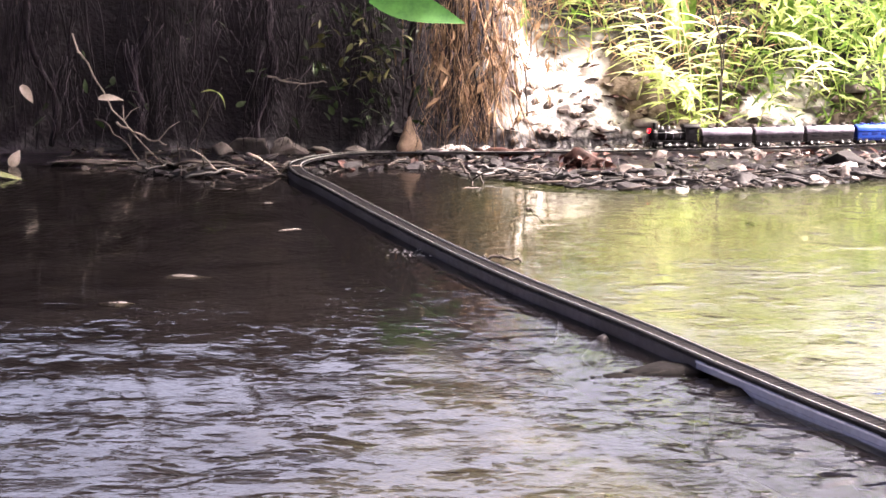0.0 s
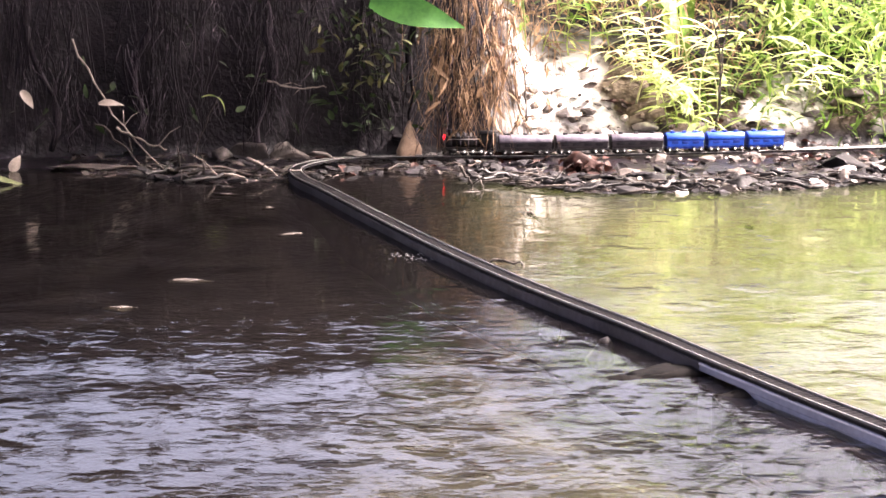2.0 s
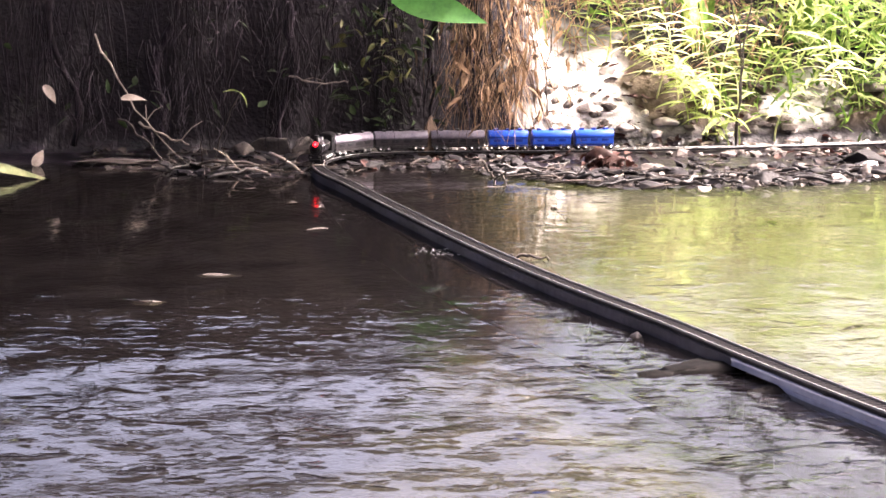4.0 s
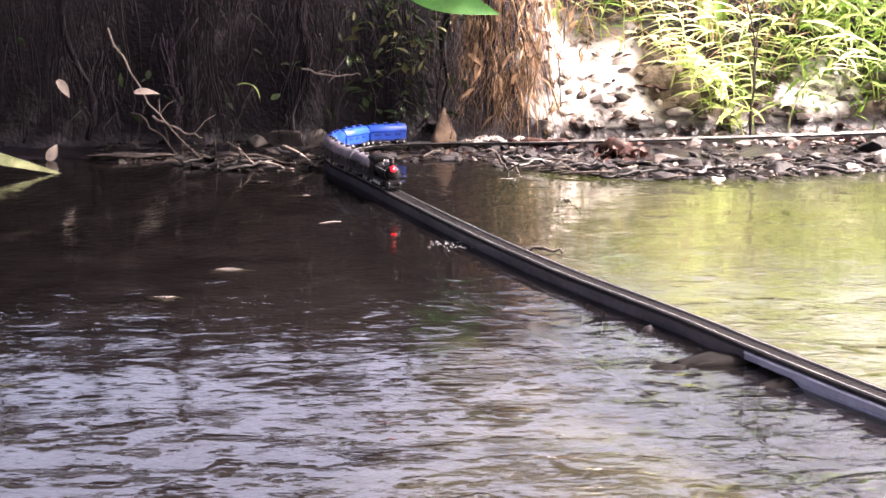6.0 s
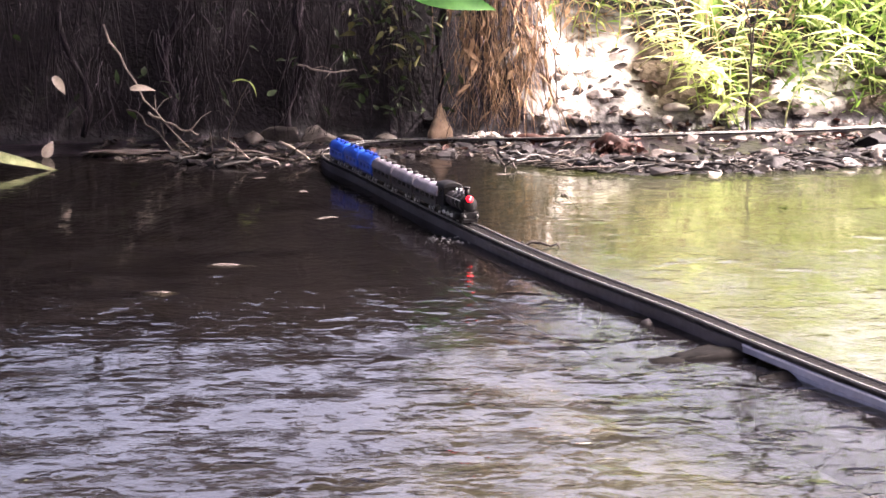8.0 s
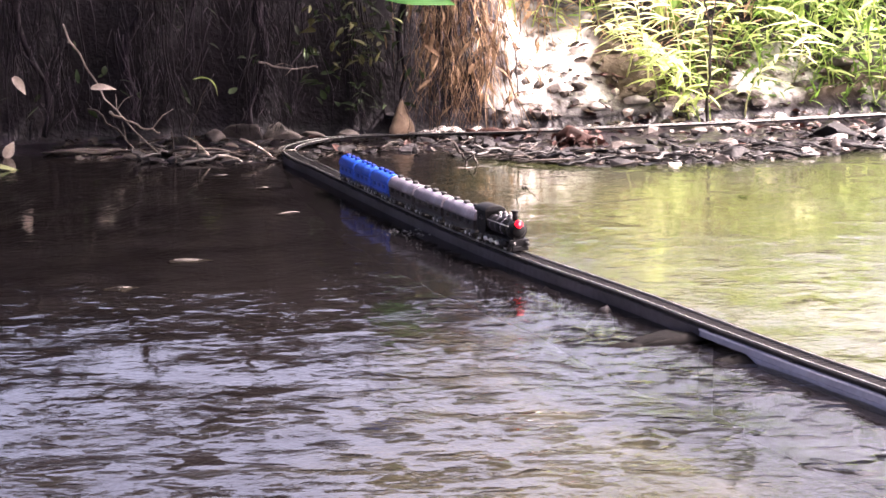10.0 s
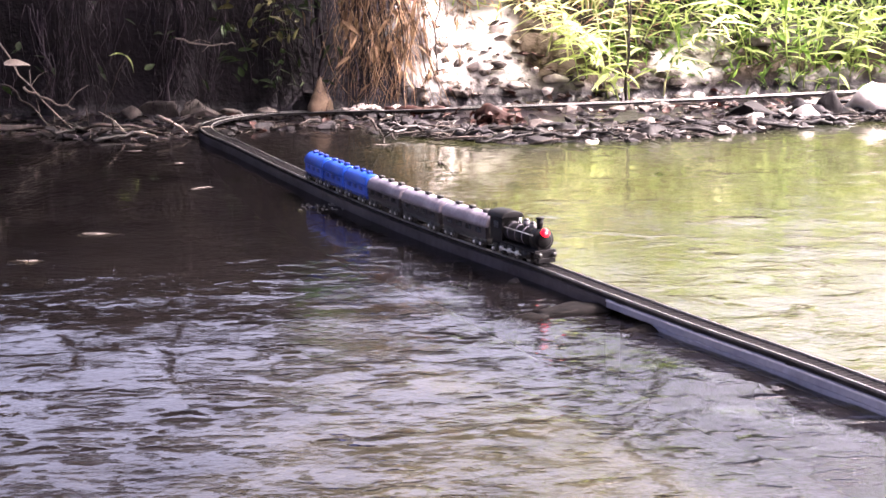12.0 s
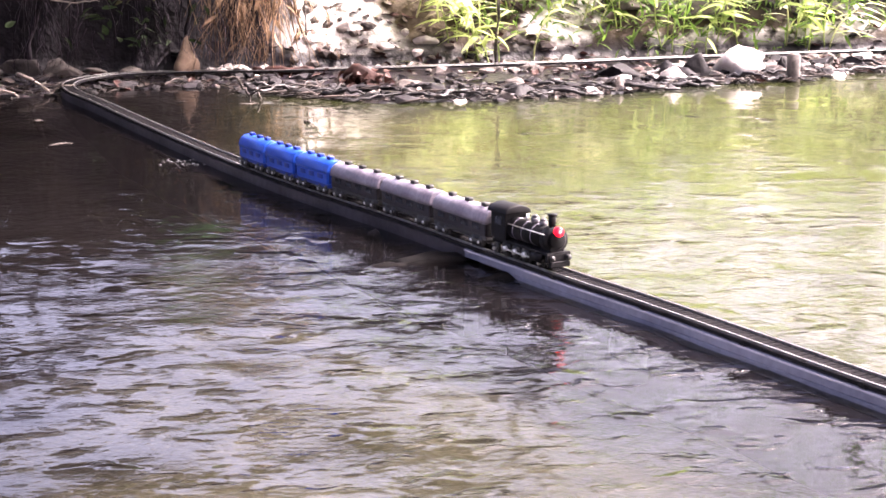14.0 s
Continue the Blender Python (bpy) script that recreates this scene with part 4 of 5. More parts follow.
# ---- fallen leaves ----
def fallen(name, length, width, mat, label, group, curl):
    verts, faces = [], []
    n, m = 6, 5
    for i in range(n + 1):
        t = i / n
        w = width * 0.5 * math.sin(math.pi * (0.04 + 0.92 * t)) ** 0.8
        for j in range(m):
            u = j / (m - 1) * 2 - 1
            verts.append((length * (t - 0.5), w * u, 0.4 * curl * length * (t - 0.5) ** 2 * 4 + curl * width * u * u + 0.004 * noise.noise(Vector((t * 4, u * 3, length * 90)))))
    for i in range(n):
        for j in range(m - 1):
            a = i * m + j
            faces.append((a, a + 1, a + m + 1, a + m))
    ob = new(name, mesh_from(name, verts, faces, mat))
    tagged(ob, label, "leaf", group)
    return ob


LITTER = [fallen("fallen_leaf", 0.065, 0.034, DRY, "curled brown dead leaf on the shore", "leaf litter", 0.10),
          fallen("fallen_leaf", 0.060, 0.030, PALELEAF, "bleached curled dead leaf on the shore", "leaf litter", 0.14),
          fallen("fallen_leaf", 0.070, 0.036, RUST, "dark rust-brown dead leaf on the shore", "leaf litter", 0.10),
          fallen("fallen_leaf", 0.075, 0.035, WETSTONE, "blackened wet dead leaf on the shore", "leaf litter", 0.08)]
placed = 0
while placed < 245:
    x = rng.uniform(-1.0, 2.5)
    on_slope = rng.random() < 0.35
    y = rng.uniform(5.42, 5.85) if on_slope else shore(x) + rng.uniform(-0.03, 0.62)
    if min((LINE[:, 0] - x) ** 2 + (LINE[:, 1] - y) ** 2) < 0.0036 or (x < 0.1 and y > 5.38):
        continue
    k = rng.choices((0, 1, 2, 3), (3, 1, 2, 9) if x > 0.1 else (3, 0, 1, 6))[0]
    if on_slope:
        k = rng.choices((0, 1, 2), (2, 4, 1))[0]
    m = pose(x, y, max(LEVEL, ground_height(x, y)) + 0.006, rng.gauss(0, 11), rng.gauss(0, 11), rng.uniform(0, 360))
    size = rng.uniform(0.45, 1.05)
    if placed < 4:
        k = placed
        LITTER[k].matrix_basis = m
    else:
        ob = copy_thing(LITTER[k], m)
        ob.scale = (size, size, size)
    placed += 1

# the upright pointed leaf beside the bend, and the pile of bleached leaves
cone = stone(-0.108, 5.30, 0.115, 0.06, 0.095, DRYTAN, "tan pointed stone standing against the bank", 5, "pointed_stone", 0.92, 0.045)
bits = []
stone(0.44, 5.03, 0.16, 0.085, 0.115, RUST, "dark rust-red clod of earth beside the track", 41, "clod")
for i in range(60):
    v, f = blade(rng.uniform(0.022, 0.042), rng.uniform(0.016, 0.028), rng.uniform(0.3, 0.8), 0.5, 5)
    bits.append((v, f, pose(0.44 + rng.gauss(0, 0.034), 5.03 + rng.gauss(0, 0.026), 0.032 + abs(rng.gauss(0, 0.017)), rng.uniform(-30, 30), rng.uniform(-5, 40), rng.uniform(0, 360))))
heap = new("leaf_clump", mesh_from("leaf_clump", *gather(bits), RUST))
tagged(heap, "rust-red dead leaves heaped on the clod beside the track", "leaves", kind="stuff")
bits = []
for i in range(1700):
    x = rng.uniform(-1.2, 2.6)
    y = shore(x) + abs(rng.gauss(0, 0.22)) - 0.02
    if y > 5.42 and x < 0.2:
        continue
    v, f = blade(rng.uniform(0.015, 0.06), rng.uniform(0.006, 0.024), rng.uniform(-0.2, 0.4), 0.4, 3)
    bits.append((v, f, pose(x, y, max(LEVEL, ground_height(x, y)) + 0.003, rng.uniform(-30, 30), rng.uniform(-20, 20), rng.uniform(0, 360))))
chip = bmesh.new()
bmesh.ops.create_icosphere(chip, subdivisions=1, radius=1)
CHIP = ([tuple(v.co) for v in chip.verts], [tuple(v.index for v in f.verts) for f in chip.faces])
chip.free()
for name, count, mat, label, low, high in (("rubble", 420, WETSTONE, "dark wet gravel and mud clods on the shore", 0.004, 0.026), ("pale_rubble", 14, WHITESTONE, "pale pebbles and shell-white chips on the shore", 0.005, 0.024)):
    chips = []
    for i in range(count):
        x = rng.uniform(-0.95, 2.7) if mat is WETSTONE else rng.uniform(0.25, 2.7)
        y = shore(x) + abs(rng.gauss(0, 0.26)) - 0.03
        if min((LINE[:, 0] - x) ** 2 + (LINE[:, 1] - y) ** 2) < 0.0020 or (y > 5.4 and x < 0.2):
            continue
        r = rng.uniform(low, high)
        v = [(a * (1 + 0.3 * rng.uniform(-1, 1)), c * (1 + 0.3 * rng.uniform(-1, 1)), d * (1 + 0.3 * rng.uniform(-1, 1))) for a, c, d in CHIP[0]]
        chips.append((v, CHIP[1], pose(x, y, max(LEVEL - 0.004, ground_height(x, y)) + r * 0.15, rng.uniform(-20, 20), rng.uniform(-20, 20), rng.uniform(0, 360)) @ Matrix.Diagonal((r * rng.uniform(1, 2), r, r * 0.6, 1))))
    ob = new(name, mesh_from(name, *gather(chips), mat, False))
    tagged(ob, label, "gravel", kind="stuff")
band = random.Random(31)
for name, count, mat, label in (("bank_gravel", 260, STONE, "brown-grey gravel and clods behind the track"), ("bank_leaf_scraps", 420, RUST, "dark rust-brown leaf scraps heaped behind the track"), ("bank_chips", 60, WHITESTONE, "pale stone chips strewn behind the track")):
    chips = []
    while len(chips) < count:
        x = band.uniform(0.12, 2.7)
        y = 5.20 + band.uniform(0, 0.42) + 0.02 * x
        heap_here = noise.noise(Vector((x * 4, y * 5, count)))
        if min((LINE[:, 0] - x) ** 2 + (LINE[:, 1] - y) ** 2) < 0.0030 or heap_here < band.uniform(-0.35, 0.25):
            continue
        r = band.uniform(0.005, 0.026)
        if mat is RUST:
            v, f = blade(band.uniform(0.02, 0.06), band.uniform(0.01, 0.03), band.uniform(0, 0.5), 0.4, 3)
            chips.append((v, f, pose(x, y, ground_height(x, y) + 0.004, band.uniform(-30, 50), band.uniform(-30, 30), band.uniform(0, 360))))
        else:
            v = [tuple(c * (1 + 0.3 * band.uniform(-1, 1)) for c in p) for p in CHIP[0]]
            chips.append((v, CHIP[1], pose(x, y, ground_height(x, y) + r * 0.15, band.uniform(-20, 20), band.uniform(-20, 20), band.uniform(0, 360)) @ Matrix.Diagonal((r * band.uniform(1, 1.8), r, r * 0.7, 1))))
    tagged(new(name, mesh_from(name, *gather(chips), mat, False)), label, "gravel" if mat is not RUST else "debris", kind="stuff")
chips = []
for i in range(70):
    x, y = 0.02 + band.gauss(0, 0.05), 5.31 + band.gauss(0, 0.02)
    r = band.uniform(0.005, 0.016)
    v = [tuple(c * (1 + 0.3 * band.uniform(-1, 1)) for c in p) for p in CHIP[0]]
    chips.append((v, CHIP[1], pose(x, y, ground_height(x, y) + 0.03 * max(0, 1 - abs(x - 0.02) / 0.1) * band.random(), band.uniform(-30, 30), band.uniform(-30, 30), band.uniform(0, 360)) @ Matrix.Diagonal((r * 1.6, r, r * 0.7, 1))))
tagged(new("chip_heap", mesh_from("chip_heap", *gather(chips), WHITESTONE, False)), "low heap of pale stone chips at the foot of the straw", "gravel", kind="stuff")
bent("log", [(0.10, 5.30, ground_height(0.10, 5.30) + 0.008), (0.19, 5.29, ground_height(0.19, 5.29) + 0.010), (0.29, 5.30, ground_height(0.29, 5.30) + 0.006)], 0.022, 0.026, RUST, "short dark red-brown log lying behind the track", "log")
sticks = []
for i in range(230):
    x = rng.uniform(-0.95, 2.6)
    y = shore(x) + abs(rng.gauss(0, 0.2)) - 0.04
    if min((LINE[:, 0] - x) ** 2 + (LINE[:, 1] - y) ** 2) < 0.004 or (y > 5.4 and x < 0.2):
        continue
    if x < 0.15 and rng.random() < 0.7:
        continue
    l, a, z = rng.uniform(0.02, 0.09), rng.gauss(0, 0.8), max(LEVEL, ground_height(x, y)) + rng.uniform(0.002, 0.012)
    u, w = math.cos(a) * l, math.sin(a) * l
    r = rng.uniform(0.001, 0.0035)
    sticks.append((*tube([(x - u, y - w, z), (x, y + rng.uniform(-0.008, 0.008), z + rng.uniform(0, 0.012)), (x + u, y + w, z + rng.uniform(-0.004, 0.008))], [r, r, r * 0.6], 5), Matrix()))
litter = new("twig_litter", mesh_from("twig_litter", *gather(sticks), TWIG))
tagged(litter, "thin dark twigs strewn along the muddy shore", "twigs", kind="stuff")
for spots in (((-0.085, 3.66), (-0.06, 3.61)),):
    flecks = []
    for x0, y0 in spots:
        for i in range(26):
            r = rng.uniform(0.0005, 0.0016)
            flecks.append((CHIP[0], CHIP[1], pose(x0 + rng.gauss(0, 0.022), y0 + rng.gauss(0, 0.014), LEVEL + 0.001) @ Matrix.Diagonal((r * 2.6, r, r * 0.3, 1))))
    ob = new("foam", mesh_from("foam", *gather(flecks), FOAM))
    tagged(ob, "white flecks of foam on the water beside the track", "foam", kind="stuff")
debris = new("shore_debris", mesh_from("shore_debris", *gather(bits), DRY))
tagged(debris, "scattered small leaf scraps and chips along the shore", "debris", kind="stuff")


# ---- plants ----
BLADES = [mesh_from("leaf", *blade(l, w, d, 0.3), mt) for mt in (LEAF, LIME) for l, w, d in ((0.085, 0.014, 0.25), (0.11, 0.017, 0.4), (0.13, 0.02, 0.15))]


def shoot(height, lean, leaves, kinds, label):
    """One stem with alternate lance-shaped leaves."""
    pts = [(lean * t * t * height, 0.02 * math.sin(4 * t), height * (t - 0.25 * lean * t * t)) for t in (0, 0.2, 0.4, 0.6, 0.8, 1.0)]
    thing = new("plant", mesh_from("plant", *tube(pts, [0.0028, 0.0025, 0.0022, 0.0018, 0.0013, 0.0007], 5), LIME))
    tagged(thing, label, "plant", "lance-leaved plants on the bank")
    for i in range(leaves):
        t = 0.15 + 0.85 * i / (leaves - 1)
        k = min(4, int(t * 5))
        p = Vector(pts[k]).lerp(Vector(pts[k + 1]), t * 5 - k)
        ob = new("leaf", rng.choice([BLADES[q] for q in kinds]))
        ob.parent = thing
        ob.matrix_basis = Matrix.Translation(p) @ pose(0, 0, 0, rng.uniform(-30, 30), rng.uniform(-35, 15), i * 140 + rng.uniform(-40, 40))
    return thing


SHOOTS = [shoot(0.42, 0.5, 15, (0, 1, 3), "green plant with lance-shaped leaves on the sunlit bank"), shoot(0.55, 0.3, 18, (1, 2, 4), "tall green plant with long lance-shaped leaves"),
          shoot(0.32, 0.8, 13, (3, 4, 5), "yellow-green young plant arching over the sand"), shoot(0.24, 0.3, 12, (3, 4), "low yellow-green plant on the sunlit bank")]
spots = []
while len(spots) < 125:
    x = rng.uniform(0.28, 3.1)
    y = rng.uniform(5.60, 6.4) + 0.10 * max(0, x - 0.9)
    if x < 0.66 and y < 5.74 + 0.3 * abs(x - 0.4) or (abs(x - 0.82) < 0.13 or abs(x - 1.06) < 0.06) and y < 6.0:
        continue
    spots.append((x, y))
for i, (x, y) in enumerate(spots):
    k = i if i < 4 else rng.choices((0, 1, 2, 3), (3, 3, 3, 4))[0]
    m = pose(x, y, ground_height(x, y) - 0.01, rng.uniform(-12, 12), rng.uniform(-12, 12), rng.uniform(0, 360))
    if i < 4:
        SHOOTS[k].matrix_basis = m
    else:
        copy_thing(SHOOTS[k], m)


for i in range(7):
    x = rng.uniform(0.64, 0.95)
    m = pose(x, rng.uniform(5.50, 5.62), 0.0, 0, 0, rng.uniform(120, 250))
    m.translation.z = ground_height(m.translation.x, m.translation.y) - 0.01
    copy_thing(SHOOTS[rng.choice((2, 3))], m)
for i in range(16):
    x, y = rng.uniform(0.2, 1.0), rng.uniform(5.44, 5.82)
    ob = copy_thing(LITTER[rng.choice((0, 0, 2, 1))], pose(x, y, ground_height(x, y) + 0.008, rng.gauss(25, 15), rng.gauss(0, 15), rng.uniform(-30, 30)))
    size = rng.uniform(0.4, 0.9)
    ob.scale = (size, size, size)


def scatter(name, count, place, mat, label, lengths, widths):
    bits = []
    for i in range(count):
        x, y, z = place()
        v, f = blade(rng.uniform(*lengths), rng.uniform(*widths), rng.uniform(-0.1, 0.5), 0.35, 4)
        bits.append((v, f, pose(x, y, z, rng.uniform(-50, 50), rng.uniform(-70, 40), rng.uniform(0, 360))))
    ob = new(name, mesh_from(name, *gather(bits), mat))
    return tagged(ob, label, "foliage", kind="stuff")


def thicket():
    while True:
        x = rng.uniform(0.72, 3.4)
        y = rng.uniform(5.75, 6.7) + 0.1 * max(0, x - 0.9)
        open_ground = (abs(x - 0.82) < 0.14 or abs(x - 1.06) < 0.07) and y < 6.15
        if not open_ground and noise.noise(Vector((x * 4.5, y * 3, 21))) > rng.uniform(-0.45, 0.15):
            break
    return x, y, ground_height(x, y) + abs(rng.gauss(0, 0.14))


def gold():
    x = rng.uniform(0.22, 1.15)
    y = rng.uniform(5.78, 6.15)
    return x, y, ground_height(x, y) + abs(rng.gauss(0, 0.11))


def low_growth():
    x = rng.uniform(0.85, 3.2)
    y = rng.uniform(5.6, 6.1) + 0.12 * max(0, x - 0.9)
    return x, y, ground_height(x, y) + abs(rng.gauss(0, 0.04))


def crest():
    x = rng.uniform(-0.1, 3.4)
    return x, rng.uniform(6.1, 6.9), ground_height(x, 6.4) + abs(rng.gauss(0, 0.16))


def shade_green():
    x = rng.gauss(-0.24, 0.10) if rng.random() < 0.7 else rng.uniform(-1.8, 0.0)
    return x, 5.30 + rng.uniform(-0.05, 0.08), rng.uniform(0.12, 0.62)


scatter("thicket", 4300, thicket, LIME, "sunlit yellow-green undergrowth on the bank", (0.04, 0.11), (0.008, 0.018))
scatter("undergrowth", 2200, low_growth, LEAF, "low green growth on the sandy slope", (0.03, 0.08), (0.006, 0.014))
scatter("crest_growth", 1800, crest, LEAF, "green growth along the crest of the bank", (0.05, 0.13), (0.010, 0.022))
scatter("dry_grass", 700, gold, STRAW, "sunlit yellowed dry grass above the sand", (0.05, 0.13), (0.003, 0.008))
scatter("bramble", 45, lambda: (rng.gauss(-0.24, 0.07), 5.22 + rng.uniform(-0.03, 0.04), rng.gauss(0.36, 0.07)), OLIVE, "yellow-green bramble leaves hanging before the dark bank", (0.025, 0.06), (0.010, 0.024))
scatter("creeper", 170, shade_green, SHADELEAF, "green creeper leaves on the bank, shade put into their colour", (0.03, 0.07), (0.010, 0.022))

# long arching fronds before the humus patch, and tall broad reeds on the crest
fronds = random.Random(44)
FROND = []
for k in range(3):
    height, lean = (0.40, 0.48, 0.34)[k], (0.9, 0.6, 1.1)[k]
    pts = [(lean * t * t * height * 0.7, 0.02 * math.sin(3 * t + k), height * (t - 0.42 * lean * t * t)) for t in (0, 0.14, 0.28, 0.42, 0.56, 0.7, 0.84, 1.0)]
    thing = new("frond", mesh_from("frond", *tube(pts, [0.0034 - 0.0004 * i for i in range(8)], 5), FROND_LEAF))
    tagged(thing, "long arching pale green frond with narrow leaves over the sand", "plant", "arching fronds on the bank")
    for i in range(13):
        t = 0.25 + 0.75 * i / 12
        q = min(6, int(t * 7))
        p = Vector(pts[q]).lerp(Vector(pts[q + 1]), t * 7 - q)
        ob = new("leaf", mesh_from("leaf", *blade(fronds.uniform(0.09, 0.16), fronds.uniform(0.014, 0.022), fronds.uniform(0.15, 0.5), 0.3), FROND_LEAF))
        ob.parent = thing
        ob.matrix_basis = Matrix.Translation(p) @ pose(0, 0, 0, fronds.uniform(-25, 25), fronds.uniform(-30, 10), (55 if i % 2 else -55) + fronds.uniform(-25, 25))
    FROND.append(thing)
for i in range(12):
    x = (0.66, 0.72, 0.80)[i] if i < 3 else fronds.choice((fronds.uniform(0.66, 1.0), fronds.uniform(0.66, 2.4)))
    y = fronds.uniform(5.56, 5.76) + 0.1 * max(0, x - 0.9)
    m = pose(x, y, ground_height(x, y) - 0.01, fronds.uniform(-8, 8), fronds.uniform(-8, 8), fronds.choice((-1, 1)) * fronds.uniform(20, 160))
    if i < 3:
        FROND[i].matrix_basis = m
    else:
        copy_thing(FROND[i % 3], m)
for cx, cy, count in ((0.84, 5.95, 9), (1.26, 6.05, 8), (1.62, 6.15, 6)):
    reed = new("reed_clump")
    reed.location = (cx, cy, ground_height(cx, cy))
    tagged(reed, "tall broad green reed leaves standing on the bank", "reeds", "reed clumps")
    for i in range(count):
        ob = new("reed_leaf", mesh_from("reed_leaf", *blade(fronds.uniform(0.35, 0.55), fronds.uniform(0.022, 0.036), fronds.uniform(0.02, 0.12), 0.3, 7), LEAF if i % 3 else LIME))
        ob.parent = reed
        ob.matrix_basis = pose(fronds.gauss(0, 0.035), fronds.gauss(0, 0.03), -0.01, fronds.uniform(-40, 40), -fronds.uniform(74, 88), fronds.uniform(0, 360))

for x0, x1, h in ((0.915, 0.87, 0.60), (0.915, 0.96, 0.62)):
    bent("sapling_stem", [(x0, 5.5, ground_height(x0, 5.5) - 0.01), (x0 + 0.01, 5.5, 0.30), (x1, 5.5, h)], 0.0055, 0.0035, TWIG, "thin dark bare sapling stem on the bank", "sapling", "saplings", 2)
bent("sapling_stem", [(0.28, 5.46, ground_height(0.28, 5.46) - 0.01), (0.27, 5.46, 0.30), (0.33, 5.46, 0.60)], 0.0045, 0.003, TWIG, "thin dark bare sapling stem on the bank", "sapling", "saplings", 4)


# ---- the tree that shades the bank ----
def shade_tree():
    thing = new("tree", mesh_from("tree", *tube([(-4.5, 8.9, 0.5), (-4.4, 8.8, 1.5), (-4.0, 8.5, 2.4), (-3.4, 8.0, 3.0)], [0.14, 0.11, 0.09, 0.06], 12), TWIG))
    tagged(thing, "leafy tree leaning over the stream and shading the bank", "tree")
    for end in ((-2.6, 6.4, 2.5), (-1.0, 5.6, 2.2), (0.4, 6.0, 2.2), (-0.6, 4.0, 2.5), (-2.2, 4.2, 2.6), (0.5, 7.0, 2.6)):
        a, c = Vector((-3.9, 8.4, 2.5)), Vector(end)
        ob = new("limb", mesh_from("limb", *tube([a, a.lerp(c, 0.5) + Vector((0, 0, 0.25)), c], [0.05, 0.03, 0.012], 7), TWIG))
        ob.parent = thing
    bits = []
    while len(bits) < 6500:
        x, y = rng.uniform(-4.0, 1.15), rng.uniform(2.6, 8.2)
        edge = 1.05 - 0.10 * abs(y - 6.0) + 0.12 * noise.noise(Vector((y * 3, 4, 0)))
        if x > edge:
            continue
        low = max(1.42, 0.37 * (y - 1.1))
        z = low + abs(rng.gauss(0, 0.35))
        v, f = blade(rng.uniform(0.12, 0.24), rng.uniform(0.05, 0.09), rng.uniform(0, 0.4), 0.2, 4)
        bits.append((v, f, pose(x, y, z, rng.uniform(-35, 35), rng.uniform(-35, 35), rng.uniform(0, 360))))
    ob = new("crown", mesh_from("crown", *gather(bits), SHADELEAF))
    ob.parent = thing


shade_tree()


def far_tree(x0, y0, height, width, leaves, seed):
    """An open-crowned tree well behind the bank, seen mirrored in the stream."""
    pick = random.Random(seed)
    base = ground_height(x0, y0)
    thing = new("tree", mesh_from("tree", *tube([(x0, y0, base - 0.05), (x0 + 0.1, y0, height * 0.4), (x0 - 0.05, y0 + 0.1, height * 0.75), (x0, y0, height)], [0.10, 0.08, 0.05, 0.02], 10), TWIG))
    tagged(thing, "open-crowned green tree standing behind the bank", "tree", "trees behind the bank")
    for k in range(7):
        a = Vector((x0, y0, height * (0.35 + 0.07 * k)))
        c = a + Vector((pick.uniform(-1, 1) * width, pick.uniform(-0.4, 0.4) * width, pick.uniform(0.1, 0.7)))
        ob = new("limb", mesh_from("limb", *tube([a, a.lerp(c, 0.5) + Vector((0, 0, 0.12)), c], [0.035, 0.022, 0.008], 6), TWIG))
        ob.parent = thing
    bits = []
    while len(bits) < leaves:
        x, y, z = x0 + pick.gauss(0, width * 0.55), y0 + pick.gauss(0, width * 0.3), base + height * pick.uniform(0.22, 1.15)
        if noise.noise(Vector((x * 2.2, y * 1.4, z * 3.0 + seed))) < pick.uniform(-0.15, 0.3):
            continue
        v, f = blade(pick.uniform(0.10, 0.20), pick.uniform(0.04, 0.08), pick.uniform(0, 0.4), 0.2, 3)
        bits.append((v, f, pose(x, y, z, pick.uniform(-50, 50), pick.uniform(-50, 50), pick.uniform(0, 360))))
    ob = new("crown", mesh_from("crown", *gather(bits), LEAF))
    ob.parent = thing


far_tree(1.9, 10.2, 3.2, 1.3, 700, 3)
far_tree(3.9, 9.8, 3.6, 1.5, 1300, 8)
far_tree(6.4, 9.8, 3.4, 1.6, 1300, 15)


# ---- single leaves that stand out ----
def single(name, length, width, m, mat, label, droop=0.3, fold=0.3):
    ob = new(name, mesh_from(name, *blade(length, width, droop, fold, 9), mat))
    ob.matrix_basis = m
    return tagged(ob, label, "leaf")


single("broad_leaf", 0.30, 0.10, pose(-0.22, 5.0, 0.545, 62, 12, -4), BROADLEAF, "broad glossy green leaf hanging from above the bank", 0.12, 0.2)
single("broad_leaf", 0.22, 0.09, pose(-0.20, 5.04, 0.60, 60, -20, 10), BROADLEAF, "broad glossy green leaf hanging from above the bank", 0.2, 0.2)
single("bank_leaf", 0.07, 0.032, pose(-1.33, 5.2, 0.26, 60, 50, 10), PALELEAF, "pale withered leaf hanging on the dark bank")
single("bank_leaf", 0.08, 0.030, pose(-1.08, 5.17, 0.222, 40, -8, 10), PALELEAF, "pale withered leaf hanging on the dark bank")
single("bank_leaf", 0.06, 0.035, pose(-1.34, 5.08, 0.02, 80, -60, 20), PALELEAF, "white withered leaf standing at the waterline")
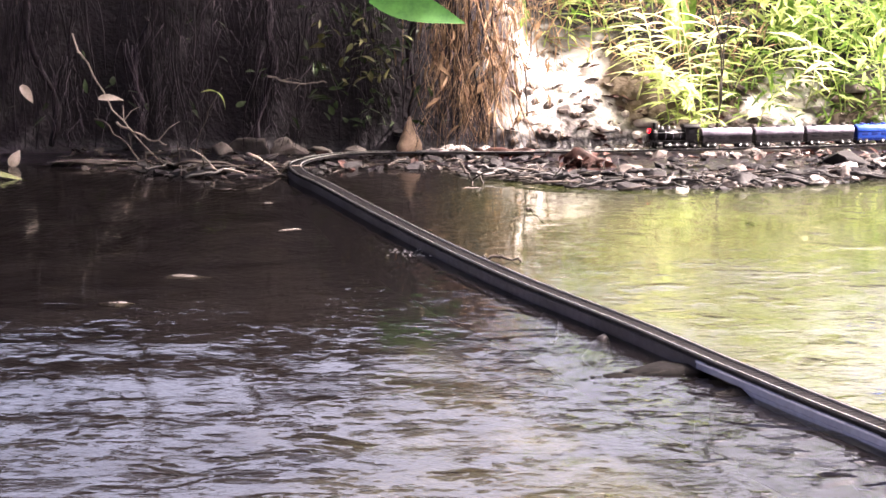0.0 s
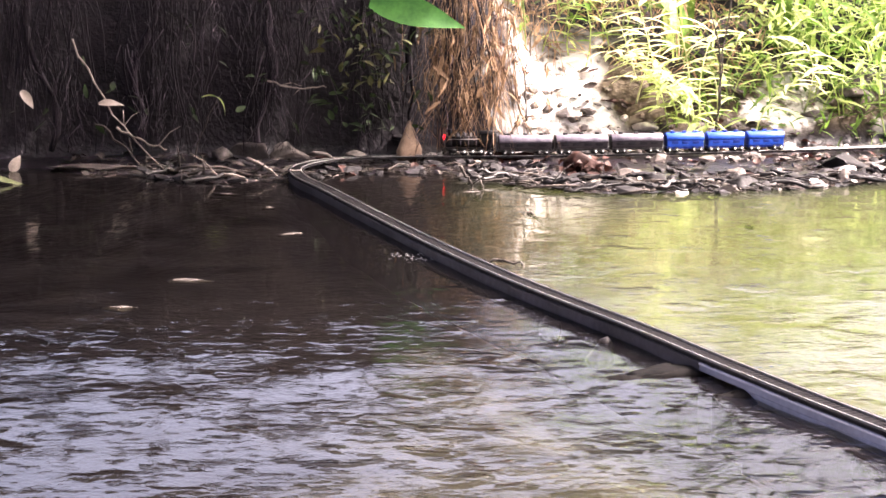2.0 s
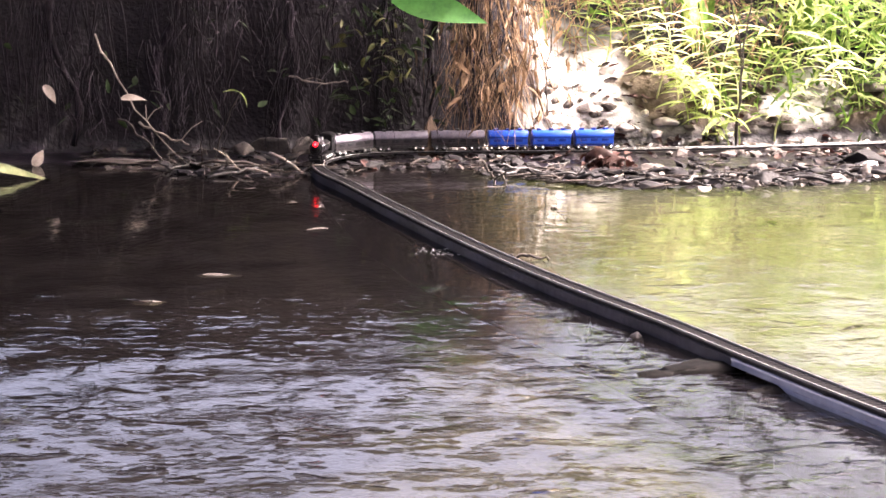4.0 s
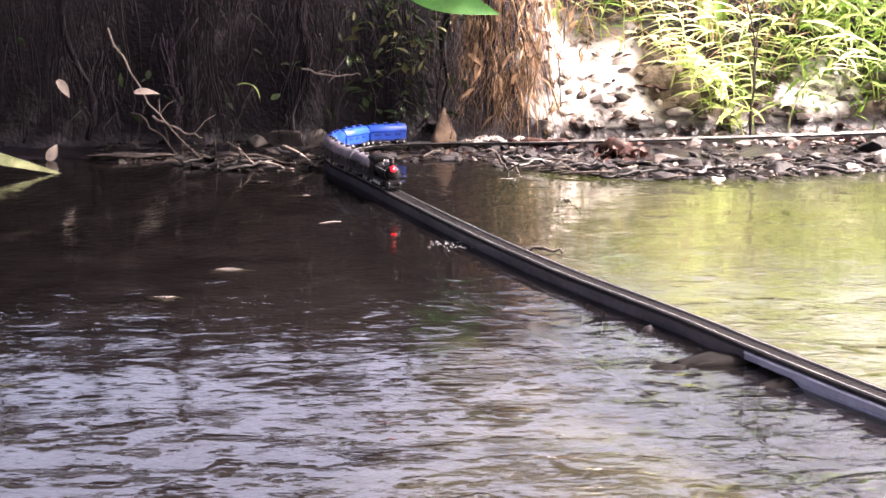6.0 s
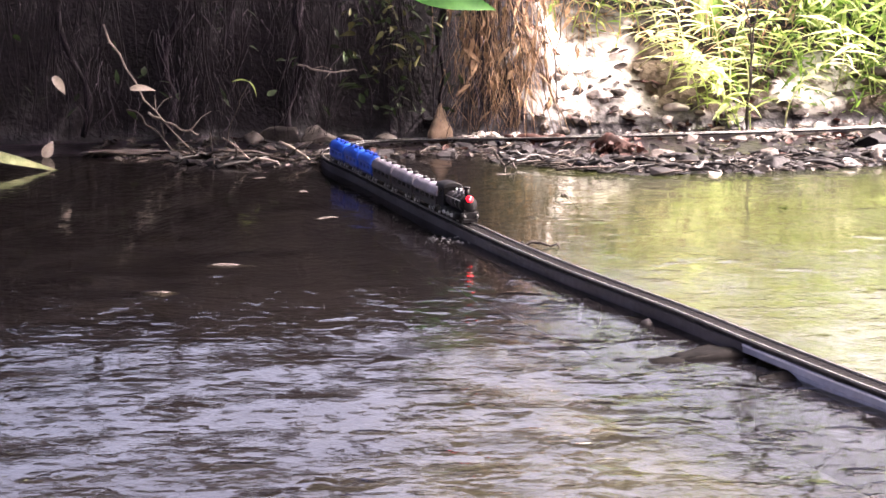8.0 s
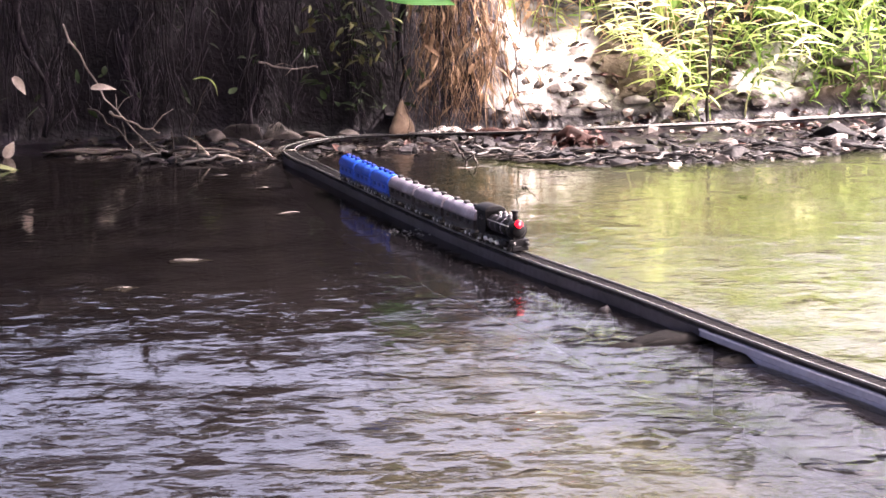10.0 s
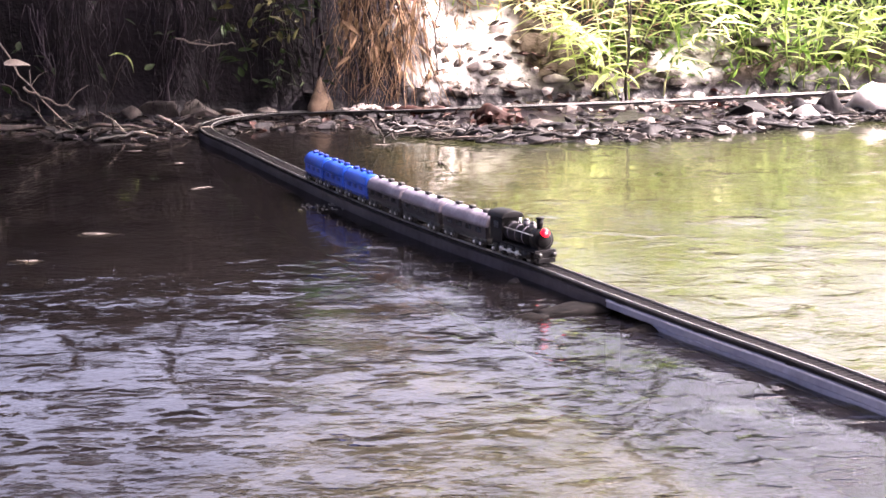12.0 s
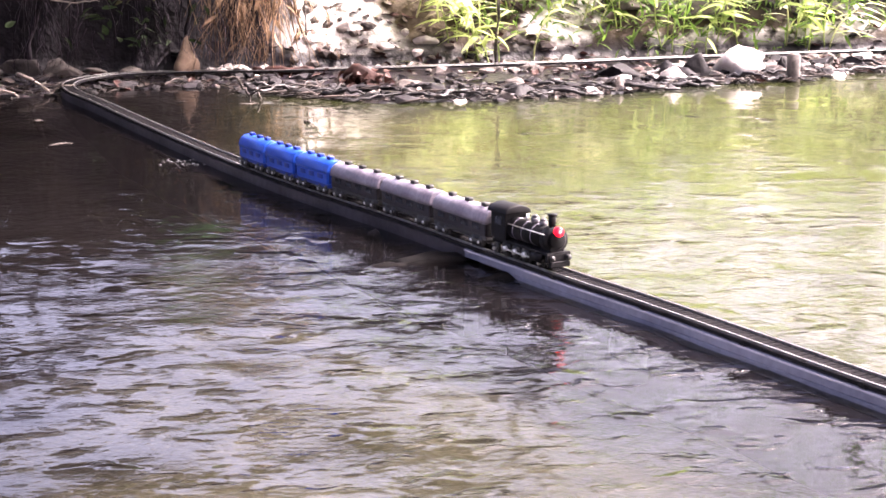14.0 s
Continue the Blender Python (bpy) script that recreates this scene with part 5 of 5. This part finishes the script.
single("reed_leaf", 0.55, 0.075, pose(-1.74, 4.72, 0.130, 30, 10, 8), PALEREED, "long pale green blade reaching over the water", 0.05)
stalk = bent("seedling", [(-0.79, 5.2, 0.03), (-0.745, 5.2, 0.17), (-0.71, 5.2, 0.24)], 0.003, 0.002, TWIG, "small seedling with two leaves on the dark bank", "seedling")
for a, b in ((20, 45), (150, -20)):
    ob = new("leaf", mesh_from("leaf", *blade(0.06, 0.02, 0.4, 0.3), LIME))
    ob.parent = stalk
    ob.matrix_basis = pose(-0.71, 5.2, 0.24, 20, b, a)


# ---- motion of the train and the stream ----
FRONT = [(0, 2.600), (1, 2.930), (2, 3.270), (3, 3.577), (4, 3.925), (5, 4.285), (6, 4.645), (6.5, 4.812), (7, 4.965), (8, 5.255), (9, 5.505), (9.5, 5.620), (10, 5.735),
         (11, 5.950), (12, 6.170), (13, 6.395), (14, 6.650)]


def front_at(t):
    """Distance run by the buffer beam, eased through the rows."""
    ts, ss = [r[0] for r in FRONT], [r[1] for r in FRONT]
    i = max(0, min(len(ts) - 2, int(np.searchsorted(ts, t, "right")) - 1))
    def slope(k):
        a, b = max(0, k - 1), min(len(ts) - 1, k + 1)
        return (ss[b] - ss[a]) / (ts[b] - ts[a])
    h = ts[i + 1] - ts[i]
    u = (t - ts[i]) / h
    return (2 * u ** 3 - 3 * u * u + 1) * ss[i] + (u ** 3 - 2 * u * u + u) * h * slope(i) + (3 * u * u - 2 * u ** 3) * ss[i + 1] + (u ** 3 - u * u) * h * slope(i + 1)


def riding(s, base):
    """A vehicle's pose with its two bogies on the track."""
    (ax, ay), (bx, by) = on_track(s + base / 2), on_track(s - base / 2)
    return pose((ax + bx) / 2, (ay + by) / 2, TOP, 0, 0, math.degrees(math.atan2(ay - by, ax - bx)))


def motions():
    times = [i * 0.2 for i in range(71)]
    walk(loco, [(t, riding(front_at(t) - 0.085, 0.08)) for t in times])
    for car, back, base in cars:
        walk(car, [(t, riding(front_at(t) - back, base)) for t in times])
    walk(water, [(t, pose(-0.24 * t, 0, 0)) for t in (0.0, 3.5, 7.0, 10.5, 14.0)])


motions()
